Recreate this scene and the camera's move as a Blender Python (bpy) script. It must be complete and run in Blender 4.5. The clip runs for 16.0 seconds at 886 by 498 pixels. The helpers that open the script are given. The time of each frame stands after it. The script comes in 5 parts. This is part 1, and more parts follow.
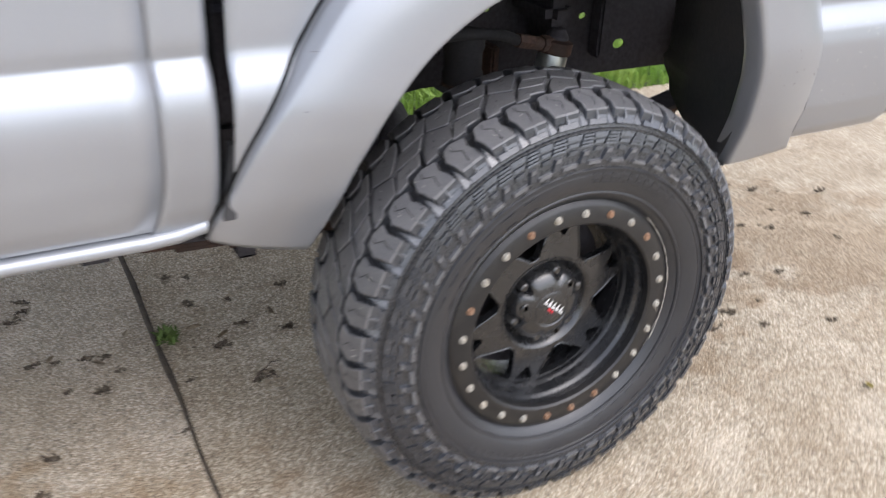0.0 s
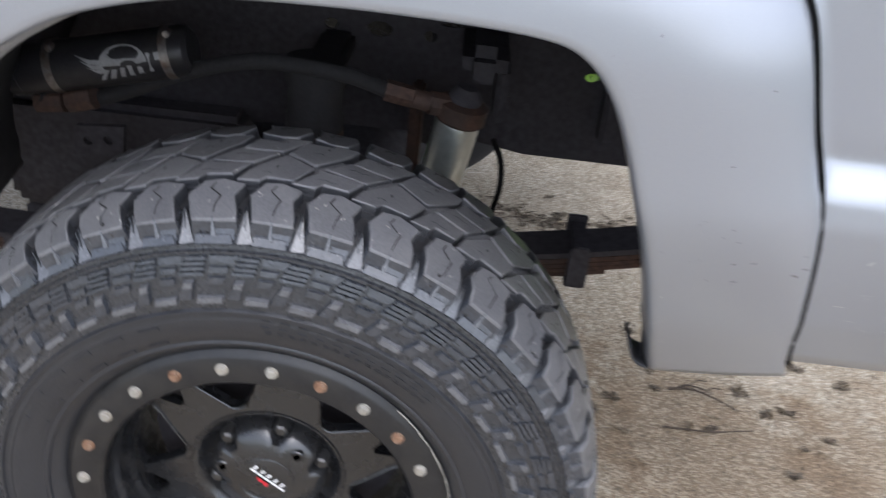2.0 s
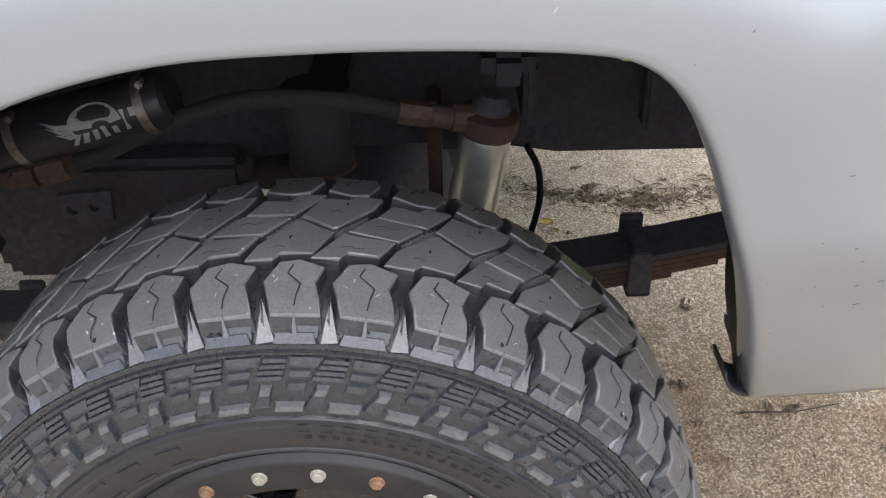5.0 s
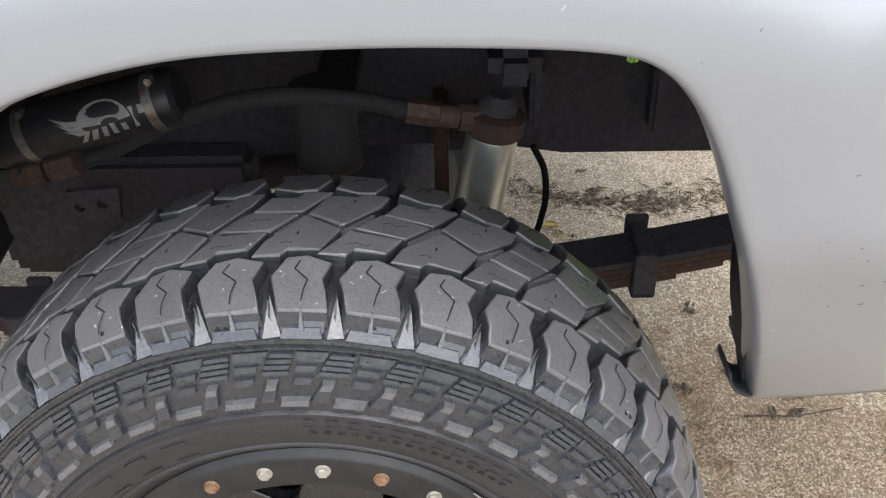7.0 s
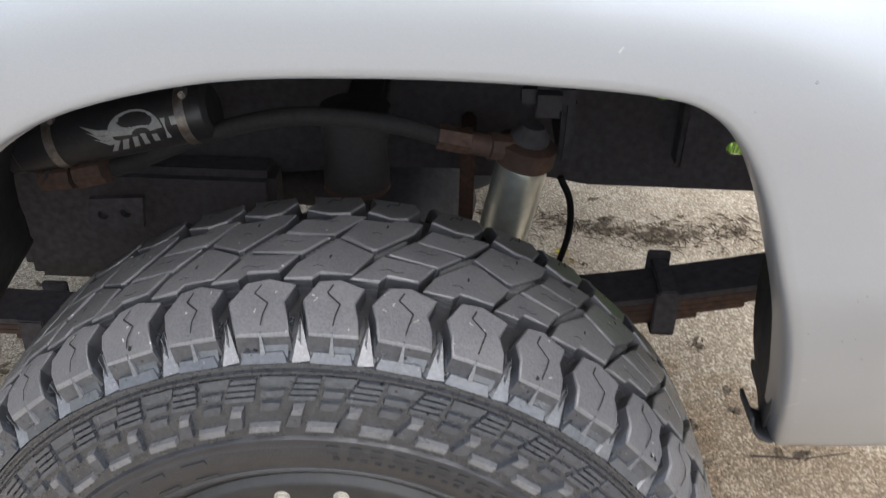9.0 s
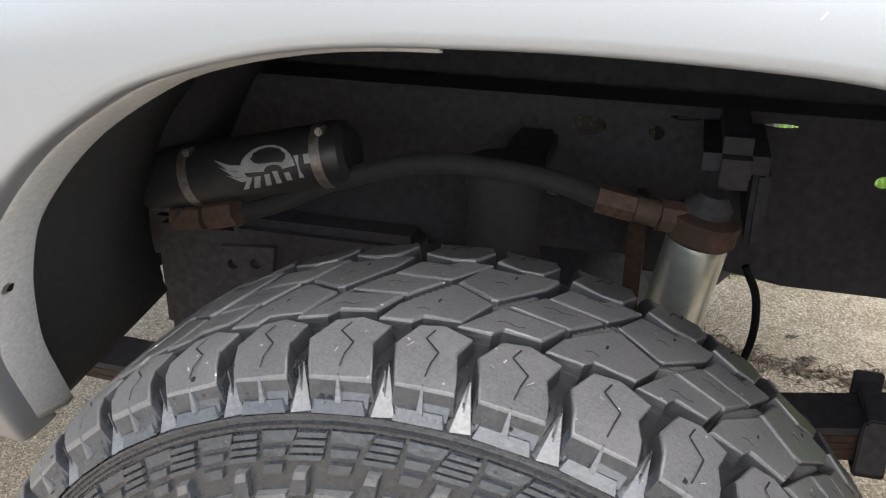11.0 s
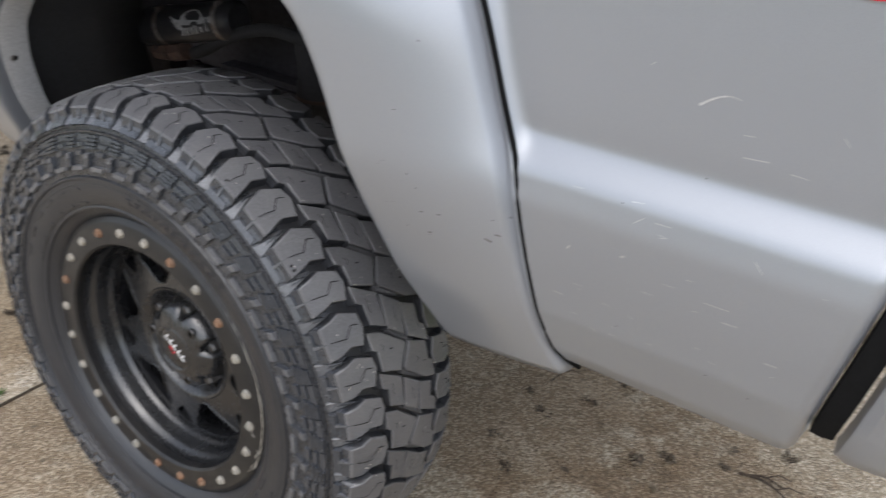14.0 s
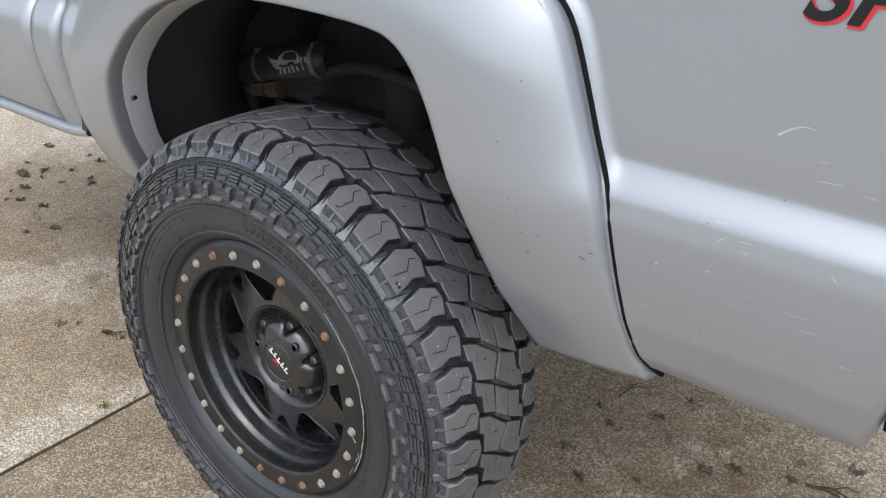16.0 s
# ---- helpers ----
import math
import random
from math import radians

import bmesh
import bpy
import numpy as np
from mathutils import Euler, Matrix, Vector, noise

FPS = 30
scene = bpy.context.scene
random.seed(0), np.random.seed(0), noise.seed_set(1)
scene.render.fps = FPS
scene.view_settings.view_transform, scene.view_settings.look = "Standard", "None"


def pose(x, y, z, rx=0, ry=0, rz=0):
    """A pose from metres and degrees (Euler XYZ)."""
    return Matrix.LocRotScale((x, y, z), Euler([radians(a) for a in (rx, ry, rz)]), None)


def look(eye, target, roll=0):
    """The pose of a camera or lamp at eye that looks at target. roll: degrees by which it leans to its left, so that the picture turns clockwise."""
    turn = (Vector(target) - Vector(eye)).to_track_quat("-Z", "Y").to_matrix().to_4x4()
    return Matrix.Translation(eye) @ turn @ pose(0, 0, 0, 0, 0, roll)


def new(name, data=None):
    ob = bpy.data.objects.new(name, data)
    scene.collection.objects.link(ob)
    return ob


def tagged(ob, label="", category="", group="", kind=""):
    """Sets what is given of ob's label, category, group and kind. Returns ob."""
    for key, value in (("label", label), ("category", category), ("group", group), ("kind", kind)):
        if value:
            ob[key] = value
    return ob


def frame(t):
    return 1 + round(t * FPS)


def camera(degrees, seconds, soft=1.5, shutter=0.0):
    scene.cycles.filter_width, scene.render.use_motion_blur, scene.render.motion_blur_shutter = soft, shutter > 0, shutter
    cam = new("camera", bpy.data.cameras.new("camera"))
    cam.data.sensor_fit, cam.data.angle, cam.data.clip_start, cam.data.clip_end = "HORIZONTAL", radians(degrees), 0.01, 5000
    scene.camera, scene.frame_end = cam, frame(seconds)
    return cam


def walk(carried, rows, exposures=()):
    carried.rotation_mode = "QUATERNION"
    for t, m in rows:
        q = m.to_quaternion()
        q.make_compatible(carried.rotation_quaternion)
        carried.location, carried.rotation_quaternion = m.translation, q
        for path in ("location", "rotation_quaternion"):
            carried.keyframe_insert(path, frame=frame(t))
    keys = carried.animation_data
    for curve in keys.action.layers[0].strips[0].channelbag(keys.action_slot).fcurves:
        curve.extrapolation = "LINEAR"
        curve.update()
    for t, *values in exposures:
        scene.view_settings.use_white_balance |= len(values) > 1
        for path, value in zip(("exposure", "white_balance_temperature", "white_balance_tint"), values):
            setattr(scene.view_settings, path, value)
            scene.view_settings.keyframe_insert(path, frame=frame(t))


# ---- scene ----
cam = camera(52.9, 16.0, 1.2, 0.6)
PATH = [
    (0, (-0.854, -1.098, 1.269), (-0.011, 0.451, 0.326), 2.4),
    (0.5, (-0.484, -1.05, 1.252), (0.159, 0.583, 0.293), 4.8),
    (1, (-0.193, -0.974, 1.24), (0.31, 0.704, 0.274), 7.0),
    (1.5, (0.044, -0.894, 1.252), (0.386, 0.85, 0.336), 10.7),
    (2, (0.184, -0.763, 1.254), (0.193, 0.95, 0.221), 6.8),
    (2.5, (0.174, -0.664, 1.267), (0.158, 1.039, 0.218), 3.1),
    (3, (0.151, -0.601, 1.26), (0.132, 1.092, 0.196), 0.3),
    (3.5, (0.149, -0.569, 1.257), (0.127, 1.113, 0.175), -0.9),
    (4, (0.148, -0.566, 1.255), (0.125, 1.105, 0.157), -1.4),
    (4.5, (0.149, -0.574, 1.251), (0.124, 1.089, 0.14), -1.7),
    (7, (0.147, -0.587, 1.246), (0.112, 1.082, 0.144), -1.4),
    (7.5, (0.144, -0.585, 1.242), (0.113, 1.081, 0.136), -1.0),
    (8, (0.14, -0.582, 1.238), (0.107, 1.079, 0.125), -0.7),
    (8.5, (0.139, -0.6, 1.247), (0.108, 1.069, 0.146), -0.1),
    (9, (0.115, -0.577, 1.254), (0.084, 1.112, 0.183), 1.7),
    (11.3, (0.178, -0.476, 1.112), (-0.319, 1.292, 0.318), 0.8),
    (11.5, (0.22, -0.534, 1.137), (-0.238, 1.184, 0.222), 1.6),
    (12, (0.43, -0.71, 1.181), (-0.228, 0.893, 0.181), -0.6),
    (12.5, (0.675, -0.833, 1.223), (-0.051, 0.763, 0.261), 1.5),
    (13, (0.821, -0.757, 1.231), (0.061, 0.828, 0.276), 3.1),
    (13.5, (0.904, -0.685, 1.238), (0.069, 0.871, 0.298), 4.0),
    (14, (0.986, -0.692, 1.226), (0.008, 0.775, 0.283), 3.4),
    (14.5, (0.948, -0.779, 1.245), (-0.114, 0.626, 0.296), 1.6),
    (15, (0.941, -0.826, 1.268), (-0.119, 0.595, 0.343), 1.8),
    (15.5, (0.967, -0.815, 1.274), (-0.098, 0.61, 0.36), 1.4),
    (16, (0.992, -0.813, 1.267), (-0.085, 0.614, 0.37), 1.5),
]
walk(cam, [(t, look(eye, target, roll)) for t, eye, target, roll in PATH],
     [(0, 1.42, 6350, 14), (0.5, 1.53, 6200, 12), (1, 1.58, 6050, 13), (1.5, 1.49, 6050, 15), (2, 1.20, 6000, 13), (2.5, 1.62, 6200, 12), (3, 1.48, 6250, 13), (4, 1.30, 6350, 11), (7, 1.51, 6500, 11), (9, 1.49, 6450, 11), (11.5, 1.86, 6700, 10),
      (12, 2.13, 6700, 10), (12.5, 1.72, 6650, 10), (13, 1.19, 6400, 10), (13.5, 0.86, 6300, 11), (14, 0.87, 6350, 11), (14.5, 1.23, 6450, 10), (15, 1.31, 6400, 10), (16, 1.01, 6250, 10)])

# ---- light: an overcast sky with a broad veiled sun overhead ----
world = bpy.data.worlds.new("overcast")
scene.world = world
world.use_nodes = True
wn, wl = world.node_tree.nodes, world.node_tree.links
wn.clear()
sky = wn.new("ShaderNodeTexSky")
sky.sky_type = "NISHITA"
sky.sun_disc = False
sky.sun_elevation, sky.sun_rotation = radians(58), radians(155)
sky.air_density, sky.dust_density = 1.0, 2.0
grey = wn.new("ShaderNodeHueSaturation")
grey.inputs["Saturation"].default_value = 0.4
back = wn.new("ShaderNodeBackground")
back.inputs["Strength"].default_value = 0.15
wo = wn.new("ShaderNodeOutputWorld")
wl.new(sky.outputs[0], grey.inputs["Color"])
wl.new(grey.outputs[0], back.inputs["Color"])
wl.new(back.outputs[0], wo.inputs["Surface"])
sun = new("sun", bpy.data.lights.new("sun", "SUN"))
sun.data.energy, sun.data.angle, sun.data.color = 0.65, radians(80), (1.0, 0.96, 0.9)
sun.matrix_world = look((1.2, -2.6, 4.6), (0, 0, 0))


# ---- materials ----
def material(name, color, rough=0.5, metal=0.0, scale=30.0, vary=0.15, bump=0.0, second=None, second_scale=4.0, second_amount=0.4,
             coat=0.0, coat_rough=0.1, rough_vary=0.1, island=0.0, spec=0.5, spots=None, spot_scale=90.0, spot_size=0.2, edge=0.06, obj_random=0.0):
    """A surface with grain, a second tone in larger patches, and fine specks."""
    m = bpy.data.materials.new(name)
    m.use_nodes = True
    n, l = m.node_tree.nodes, m.node_tree.links
    p = n["Principled BSDF"]
    tc = n.new("ShaderNodeTexCoord")
    geo = n.new("ShaderNodeNewGeometry")

    def tex(s, detail=4.0):
        t = n.new("ShaderNodeTexNoise")
        t.inputs["Scale"].default_value, t.inputs["Detail"].default_value = s, detail
        l.new(geo.outputs["Position"], t.inputs["Vector"])
        return t.outputs["Fac"]

    def ramp(fac, lo, hi):
        r = n.new("ShaderNodeMapRange")
        r.inputs["From Min"].default_value, r.inputs["From Max"].default_value = lo, hi
        l.new(fac, r.inputs["Value"])
        return r.outputs["Result"]

    def mix(fac, a, b, kind="MIX"):
        x = n.new("ShaderNodeMix")
        x.data_type, x.blend_type = "RGBA", kind
        for k, v in ((0, fac), (6, a), (7, b)):
            if isinstance(v, (int, float)):
                x.inputs[k].default_value = v
            elif isinstance(v, tuple):
                x.inputs[k].default_value = (*v, 1)
            else:
                l.new(v, x.inputs[k])
        return x.outputs[2]

    fine = tex(scale)
    dark = tuple(c * (1 - vary) for c in color)
    light = tuple(min(1, c * (1 + vary)) for c in color)
    col = mix(ramp(fine, 0.3, 0.7), dark, light)
    if second:
        patch = ramp(tex(second_scale, 6.0), 0.5 - edge, 0.5 + edge * 2)
        mm = n.new("ShaderNodeMath")
        mm.operation = "MULTIPLY"
        mm.inputs[1].default_value = second_amount
        l.new(patch, mm.inputs[0])
        col = mix(mm.outputs[0], col, second)
    if spots:
        v = n.new("ShaderNodeTexVoronoi")
        v.inputs["Scale"].default_value = spot_scale
        l.new(geo.outputs["Position"], v.inputs["Vector"])
        col = mix(ramp(v.outputs["Distance"], spot_size, spot_size * 0.6), col, spots)
    if island or obj_random:
        oi = n.new("ShaderNodeObjectInfo")
        src = geo.outputs["Random Per Island"] if island else oi.outputs["Random"]
        a = island or obj_random
        col = mix(1.0, col, mix(src, (1 - a,) * 3, (min(1.0, 1 + a * 0.4),) * 3), "MULTIPLY")
    l.new(col, p.inputs["Base Color"])
    rr = n.new("ShaderNodeMapRange")
    rr.inputs["To Min"].default_value, rr.inputs["To Max"].default_value = max(0.03, rough - rough_vary), min(1, rough + rough_vary)
    l.new(tex(scale * 0.4), rr.inputs["Value"])
    l.new(rr.outputs["Result"], p.inputs["Roughness"])
    p.inputs["Metallic"].default_value, p.inputs["Specular IOR Level"].default_value = metal, spec
    p.inputs["Coat Weight"].default_value, p.inputs["Coat Roughness"].default_value = coat, coat_rough
    if bump:
        b = n.new("ShaderNodeBump")
        b.inputs["Strength"].default_value, b.inputs["Distance"].default_value = 0.6, bump
        l.new(fine, b.inputs["Height"])
        l.new(b.outputs["Normal"], p.inputs["Normal"])
    return m


PAINT = material("silver_paint", (0.345, 0.362, 0.392), 0.33, 0.5, 900, 0.03, 0, (0.318, 0.327, 0.34), 3.0, 0.3, coat=0.35, coat_rough=0.08, rough_vary=0.04, edge=0.2)
PAINT_UNDER = material("dusty_inner_paint", (0.36, 0.36, 0.37), 0.6, 0.2, 300, 0.1, 0, (0.22, 0.2, 0.18), 14, 0.5)
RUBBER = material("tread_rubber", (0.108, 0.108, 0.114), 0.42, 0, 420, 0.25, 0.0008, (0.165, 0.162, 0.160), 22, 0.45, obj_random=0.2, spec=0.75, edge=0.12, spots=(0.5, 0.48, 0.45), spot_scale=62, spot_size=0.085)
# BASE floors and BLOCK sides have the grooves' shade put into their colour
BASE = material("groove_shade_rubber", (0.022, 0.0222, 0.025), 0.4, 0, 300, 0.25, 0.0004, (0.03, 0.03, 0.031), 14, 0.5, edge=0.2, spots=(0.3, 0.29, 0.27), spot_scale=110, spot_size=0.06)
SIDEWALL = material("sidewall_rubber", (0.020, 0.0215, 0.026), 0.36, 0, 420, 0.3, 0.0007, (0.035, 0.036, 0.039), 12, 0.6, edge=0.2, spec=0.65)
BLOCK = material("shaded_block_side_rubber", (0.024, 0.0255, 0.030), 0.36, 0, 300, 0.25, 0.0004, (0.05, 0.05, 0.052), 40, 0.5)
BAND_RUBBER = material("ribbed_sidewall_floor", (0.026, 0.028, 0.032), 0.28, 0, 300, 0.25, 0.0005, (0.046, 0.048, 0.055), 24, 0.5, edge=0.15, spec=0.8)
RIBBED = material("sidewall_lug_rubber", (0.032, 0.036, 0.044), 0.24, 0, 260, 0.3, 0.0008, (0.060, 0.062, 0.068), 34, 0.5, edge=0.1, spec=0.9, spots=(0.012, 0.012, 0.013), spot_scale=70, spot_size=0.12)
WEB = material("dusty_shoulder_web_rubber", (0.10, 0.104, 0.113), 0.25, 0, 300, 0.25, 0.0006, (0.07, 0.072, 0.08), 60, 0.6, edge=0.1, spec=0.8)
WORN = material("worn_pale_tooth_rubber", (0.115, 0.117, 0.123), 0.3, 0, 260, 0.25, 0.0004, (0.06, 0.061, 0.066), 50, 0.6, edge=0.15, spec=0.8)
# sipes are not cut: this colour paints their slit shade; also dark flecks
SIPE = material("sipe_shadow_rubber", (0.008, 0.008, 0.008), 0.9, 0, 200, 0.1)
SATIN = material("satin_black_wheel", (0.0105, 0.011, 0.0125), 0.26, 0, 120, 0.2, 0.00006, (0.020, 0.0205, 0.022), 22, 0.5, spec=1.0, edge=0.2)
RING = material("black_beadlock_ring", (0.013, 0.013, 0.014), 0.36, 0, 200, 0.25, 0.0001, (0.024, 0.0225, 0.021), 30, 0.6, spots=(0.1, 0.09, 0.08), spot_scale=260, spot_size=0.1)
SCUFF_GLINT = material("bare_metal_scuff_and_glint", (0.55, 0.53, 0.48), 0.5, 0.6, 400, 0.3)
DARK_STEEL = material("dark_steel_nut", (0.12, 0.12, 0.12), 0.32, 0.8, 400, 0.2, 0, (0.06, 0.055, 0.05), 60, 0.5)
ZINC = material("dull_zinc_bolt", (0.37, 0.355, 0.315), 0.55, 0.3, 500, 0.2, 0, (0.4, 0.34, 0.26), 90, 0.5, obj_random=0.2)
RUSTY = material("rusted_bolt", (0.22, 0.12, 0.07), 0.8, 0.1, 500, 0.35, 0.0002, (0.3, 0.22, 0.155), 120, 0.5, obj_random=0.2)
CHASSIS = material("black_chassis_paint", (0.044, 0.041, 0.046), 0.75, 0, 90, 0.3, 0.0006, (0.054, 0.047, 0.047), 7, 0.5, spec=0.2, edge=0.2, spots=(0.14, 0.13, 0.12), spot_scale=55, spot_size=0.035)
LINER = material("black_liner_plastic", (0.034, 0.035, 0.039), 0.6, 0, 240, 0.2, 0.0004, (0.048, 0.046, 0.045), 12, 0.4, edge=0.2)
INNER = material("dusty_silver_inner_lip", (0.42, 0.425, 0.435), 0.6, 0, 240, 0.15, 0.0003, (0.30, 0.29, 0.275), 10, 0.4, edge=0.2)
RUST = material("rusty_spring_steel", (0.06, 0.029, 0.018), 0.8, 0.1, 130, 0.4, 0.0008, (0.03, 0.02, 0.016), 18, 0.7, obj_random=0.2)
HOSE_RUST = material("rusty_hose_fitting", (0.075, 0.042, 0.03), 0.75, 0.2, 160, 0.4, 0.0008, (0.05, 0.035, 0.03), 40, 0.6)
GALV = material("zinc_plated_shock", (0.5, 0.53, 0.5), 0.34, 0.85, 60, 0.12, 0, (0.4, 0.4, 0.36), 22, 0.5, spots=(0.02, 0.02, 0.02), spot_scale=70, spot_size=0.05)
RES = material("black_anodised_reservoir", (0.022, 0.021, 0.024), 0.4, 0.3, 200, 0.2, 0, (0.04, 0.038, 0.036), 30, 0.5)
DECAL = material("worn_silver_decal", (0.29, 0.29, 0.295), 0.5, 0.3, 300, 0.15, 0, (0.2, 0.2, 0.2), 60, 0.5)
BAND = material("steel_band_clamp", (0.26, 0.24, 0.23), 0.45, 0.8, 200, 0.2, 0, (0.16, 0.1, 0.07), 60, 0.6)
HOSE = material("matte_black_hose", (0.014, 0.013, 0.014), 0.85, 0, 200, 0.3)
BLACK = material("black_rubber_seal_and_shade", (0.006, 0.006, 0.0065), 0.8, 0, 200, 0.2, spec=0.15)
WHITE = material("white_print", (0.75, 0.75, 0.75), 0.45, 0, 300, 0.05)
RED = material("red_print", (0.55, 0.02, 0.035), 0.45, 0, 300, 0.05)
STICKER = material("black_sticker_vinyl", (0.008, 0.008, 0.009), 0.3, 0, 300, 0.1)


def concrete(name, paste, pale, stain_shade, stain_amount, places):
    """Washed concrete: pale and dark pebbles in tan paste, soft brown stains, painted truck shade, a fine relief."""
    m = bpy.data.materials.new(name)
    m.use_nodes = True
    n, l = m.node_tree.nodes, m.node_tree.links
    p = n["Principled BSDF"]
    geo = n.new("ShaderNodeNewGeometry")

    def node(kind, **values):
        x = n.new(kind)
        for k, v in values.items():
            x.inputs[k].default_value = v
        return x

    def mix(fac, a, b, kind="MIX"):
        x = n.new("ShaderNodeMix")
        x.data_type, x.blend_type = "RGBA", kind
        for k, v in ((0, fac), (6, a), (7, b)):
            if isinstance(v, tuple):
                x.inputs[k].default_value = (*v, 1)
            elif isinstance(v, (int, float)):
                x.inputs[k].default_value = v
            else:
                l.new(v, x.inputs[k])
        return x.outputs[2]

    def span(src, lo, hi, a=0.0, b=1.0):
        r = node("ShaderNodeMapRange")
        for k, v in zip(("From Min", "From Max", "To Min", "To Max"), (lo, hi, a, b)):
            r.inputs[k].default_value = v
        l.new(src, r.inputs["Value"])
        return r.outputs["Result"]

    def tex(kind, scale, **values):
        t = node(kind, Scale=scale, **values)
        l.new(geo.outputs["Position"], t.inputs["Vector"])
        return t

    stones = tex("ShaderNodeTexVoronoi", 240.0, Randomness=1.0)
    small = tex("ShaderNodeTexVoronoi", 480.0)
    sep = node("ShaderNodeSeparateColor")
    l.new(stones.outputs["Color"], sep.inputs[0])
    sep2 = node("ShaderNodeSeparateColor")
    l.new(small.outputs["Color"], sep2.inputs[0])
    big = tex("ShaderNodeTexNoise", 1.15, Detail=5.0, Roughness=0.6)
    mid = tex("ShaderNodeTexNoise", 9.0, Detail=8.0, Roughness=0.68)
    fine = tex("ShaderNodeTexNoise", 160.0, Detail=3.0)
    col = mix(span(mid.outputs["Fac"], 0.3, 0.7), tuple(c * 0.82 for c in paste), tuple(min(1, c * 1.12) for c in paste))
    col = mix(span(sep2.outputs["Red"], 0.5, 0.9, 0.0, 0.6), col, tuple(c * 0.50 for c in paste))
    col = mix(span(sep.outputs["Green"], 0.60, 0.72, 0.0, 0.92), col, pale)
    col = mix(span(sep.outputs["Blue"], 0.82, 0.92, 0.0, 0.6), col, tuple(c * 0.42 for c in paste))
    tint = tuple(min(1.0, b / a) for a, b in zip(paste, stain_shade))
    col = mix(span(big.outputs["Fac"], 0.47, 0.62, 0.0, stain_amount), col, tint, "MULTIPLY")
    blot = tex("ShaderNodeTexNoise", 3.6, Detail=10.0, Roughness=0.72)
    col = mix(span(blot.outputs["Fac"], 0.60, 0.40, 0.0, 0.5), col, (0.64, 0.59, 0.52), "MULTIPLY")
    col = mix(span(blot.outputs["Fac"], 0.54, 0.70, 0.0, 0.35), col, pale)
    for size, channel, lo, tone in ((85.0, "Red", 0.80, tuple(min(1, c * 1.08) for c in pale)), (85.0, "Green", 0.78, tuple(c * 0.3 for c in paste)), (150.0, "Green", 0.86, tuple(c * 0.22 for c in paste)), (48.0, "Red", 0.9, tuple(c * 0.35 for c in paste))):
        sparse = tex("ShaderNodeTexVoronoi", size)
        sep3 = node("ShaderNodeSeparateColor")
        l.new(sparse.outputs["Color"], sep3.inputs[0])
        m1 = node("ShaderNodeMath")
        m1.operation = "MULTIPLY"
        l.new(span(sep3.outputs[channel], lo, lo + 0.03, 0.0, 0.62), m1.inputs[0])
        l.new(span(sparse.outputs["Distance"], 0.34, 0.24, 0.0, 1.0), m1.inputs[1])
        col = mix(m1.outputs[0], col, tone)
    # round spots: brown stains, and the truck's shade put into the colour
    for cx, cy, wide in places:
        d = node("ShaderNodeVectorMath")
        d.operation = "DISTANCE"
        d.inputs[1].default_value = (cx, cy, 0)
        l.new(geo.outputs["Position"], d.inputs[0])
        wob = node("ShaderNodeMath")
        wob.operation = "MULTIPLY_ADD"
        wob.inputs[1].default_value = -0.9
        l.new(mid.outputs["Fac"], wob.inputs[0])
        l.new(d.outputs["Value"], wob.inputs[2])
        wob2 = node("ShaderNodeMath")
        wob2.operation = "MULTIPLY_ADD"
        wob2.inputs[1].default_value = -0.7
        l.new(big.outputs["Fac"], wob2.inputs[0])
        l.new(wob.outputs[0], wob2.inputs[2])
        col = mix(span(wob2.outputs[0], wide - 0.8, wide - 0.93, 0.0, 0.72), col, tint, "MULTIPLY")
    col = mix(span(fine.outputs["Fac"], 0.35, 0.6, 0.25, 0.0), col, (0.1, 0.085, 0.06))
    l.new(col, p.inputs["Base Color"])
    p.inputs["Roughness"].default_value = 0.9
    h = node("ShaderNodeMath")
    h.operation = "ADD"
    l.new(span(stones.outputs["Distance"], 0.0, 0.7, 1.0, 0.0), h.inputs[0])
    l.new(fine.outputs["Fac"], h.inputs[1])
    b = node("ShaderNodeBump", Strength=0.8, Distance=0.004)
    l.new(h.outputs[0], b.inputs["Height"])
    l.new(b.outputs["Normal"], p.inputs["Normal"])
    return m


# spots under the bed near the tyre paint contact shade, the rest are stains
CONCRETE = concrete("driveway_concrete", (0.44, 0.360, 0.256), (0.71, 0.63, 0.50), (0.30, 0.218, 0.134), 0.32, [(1.42, 0.62, 0.44), (-0.50, -0.14, 0.36), (1.1, -0.35, 0.3), (0.72, 0.62, 0.34), (0.30, 0.74, 0.36), (0.55, 0.30, 0.26)])
# the spot at (-1.8, 0.68) paints the truck's shade under the cab
CONCRETE_2 = concrete("paler_driveway_concrete", (0.565, 0.475, 0.358), (0.81, 0.735, 0.61), (0.385, 0.28, 0.168), 0.32, [(-1.0, 0.0, 0.40), (-1.8, 0.68, 0.55)])
DIRT = material("damp_joint_dirt", (0.055, 0.042, 0.03), 0.95, 0, 150, 0.4, 0.004, (0.1, 0.08, 0.05), 20, 0.5)
LAWN = material("lawn_soil", (0.06, 0.09, 0.025), 0.95, 0, 20, 0.4, 0.02, (0.1, 0.085, 0.05), 2.0, 0.4)
BLADE = material("grass_blade", (0.2, 0.38, 0.045), 0.55, 0, 6, 0.25, 0, (0.3, 0.36, 0.08), 3, 0.5, island=0.35)
MOSS = material("green_weed_leaf", (0.1, 0.16, 0.03), 0.7, 0, 60, 0.3, island=0.3)
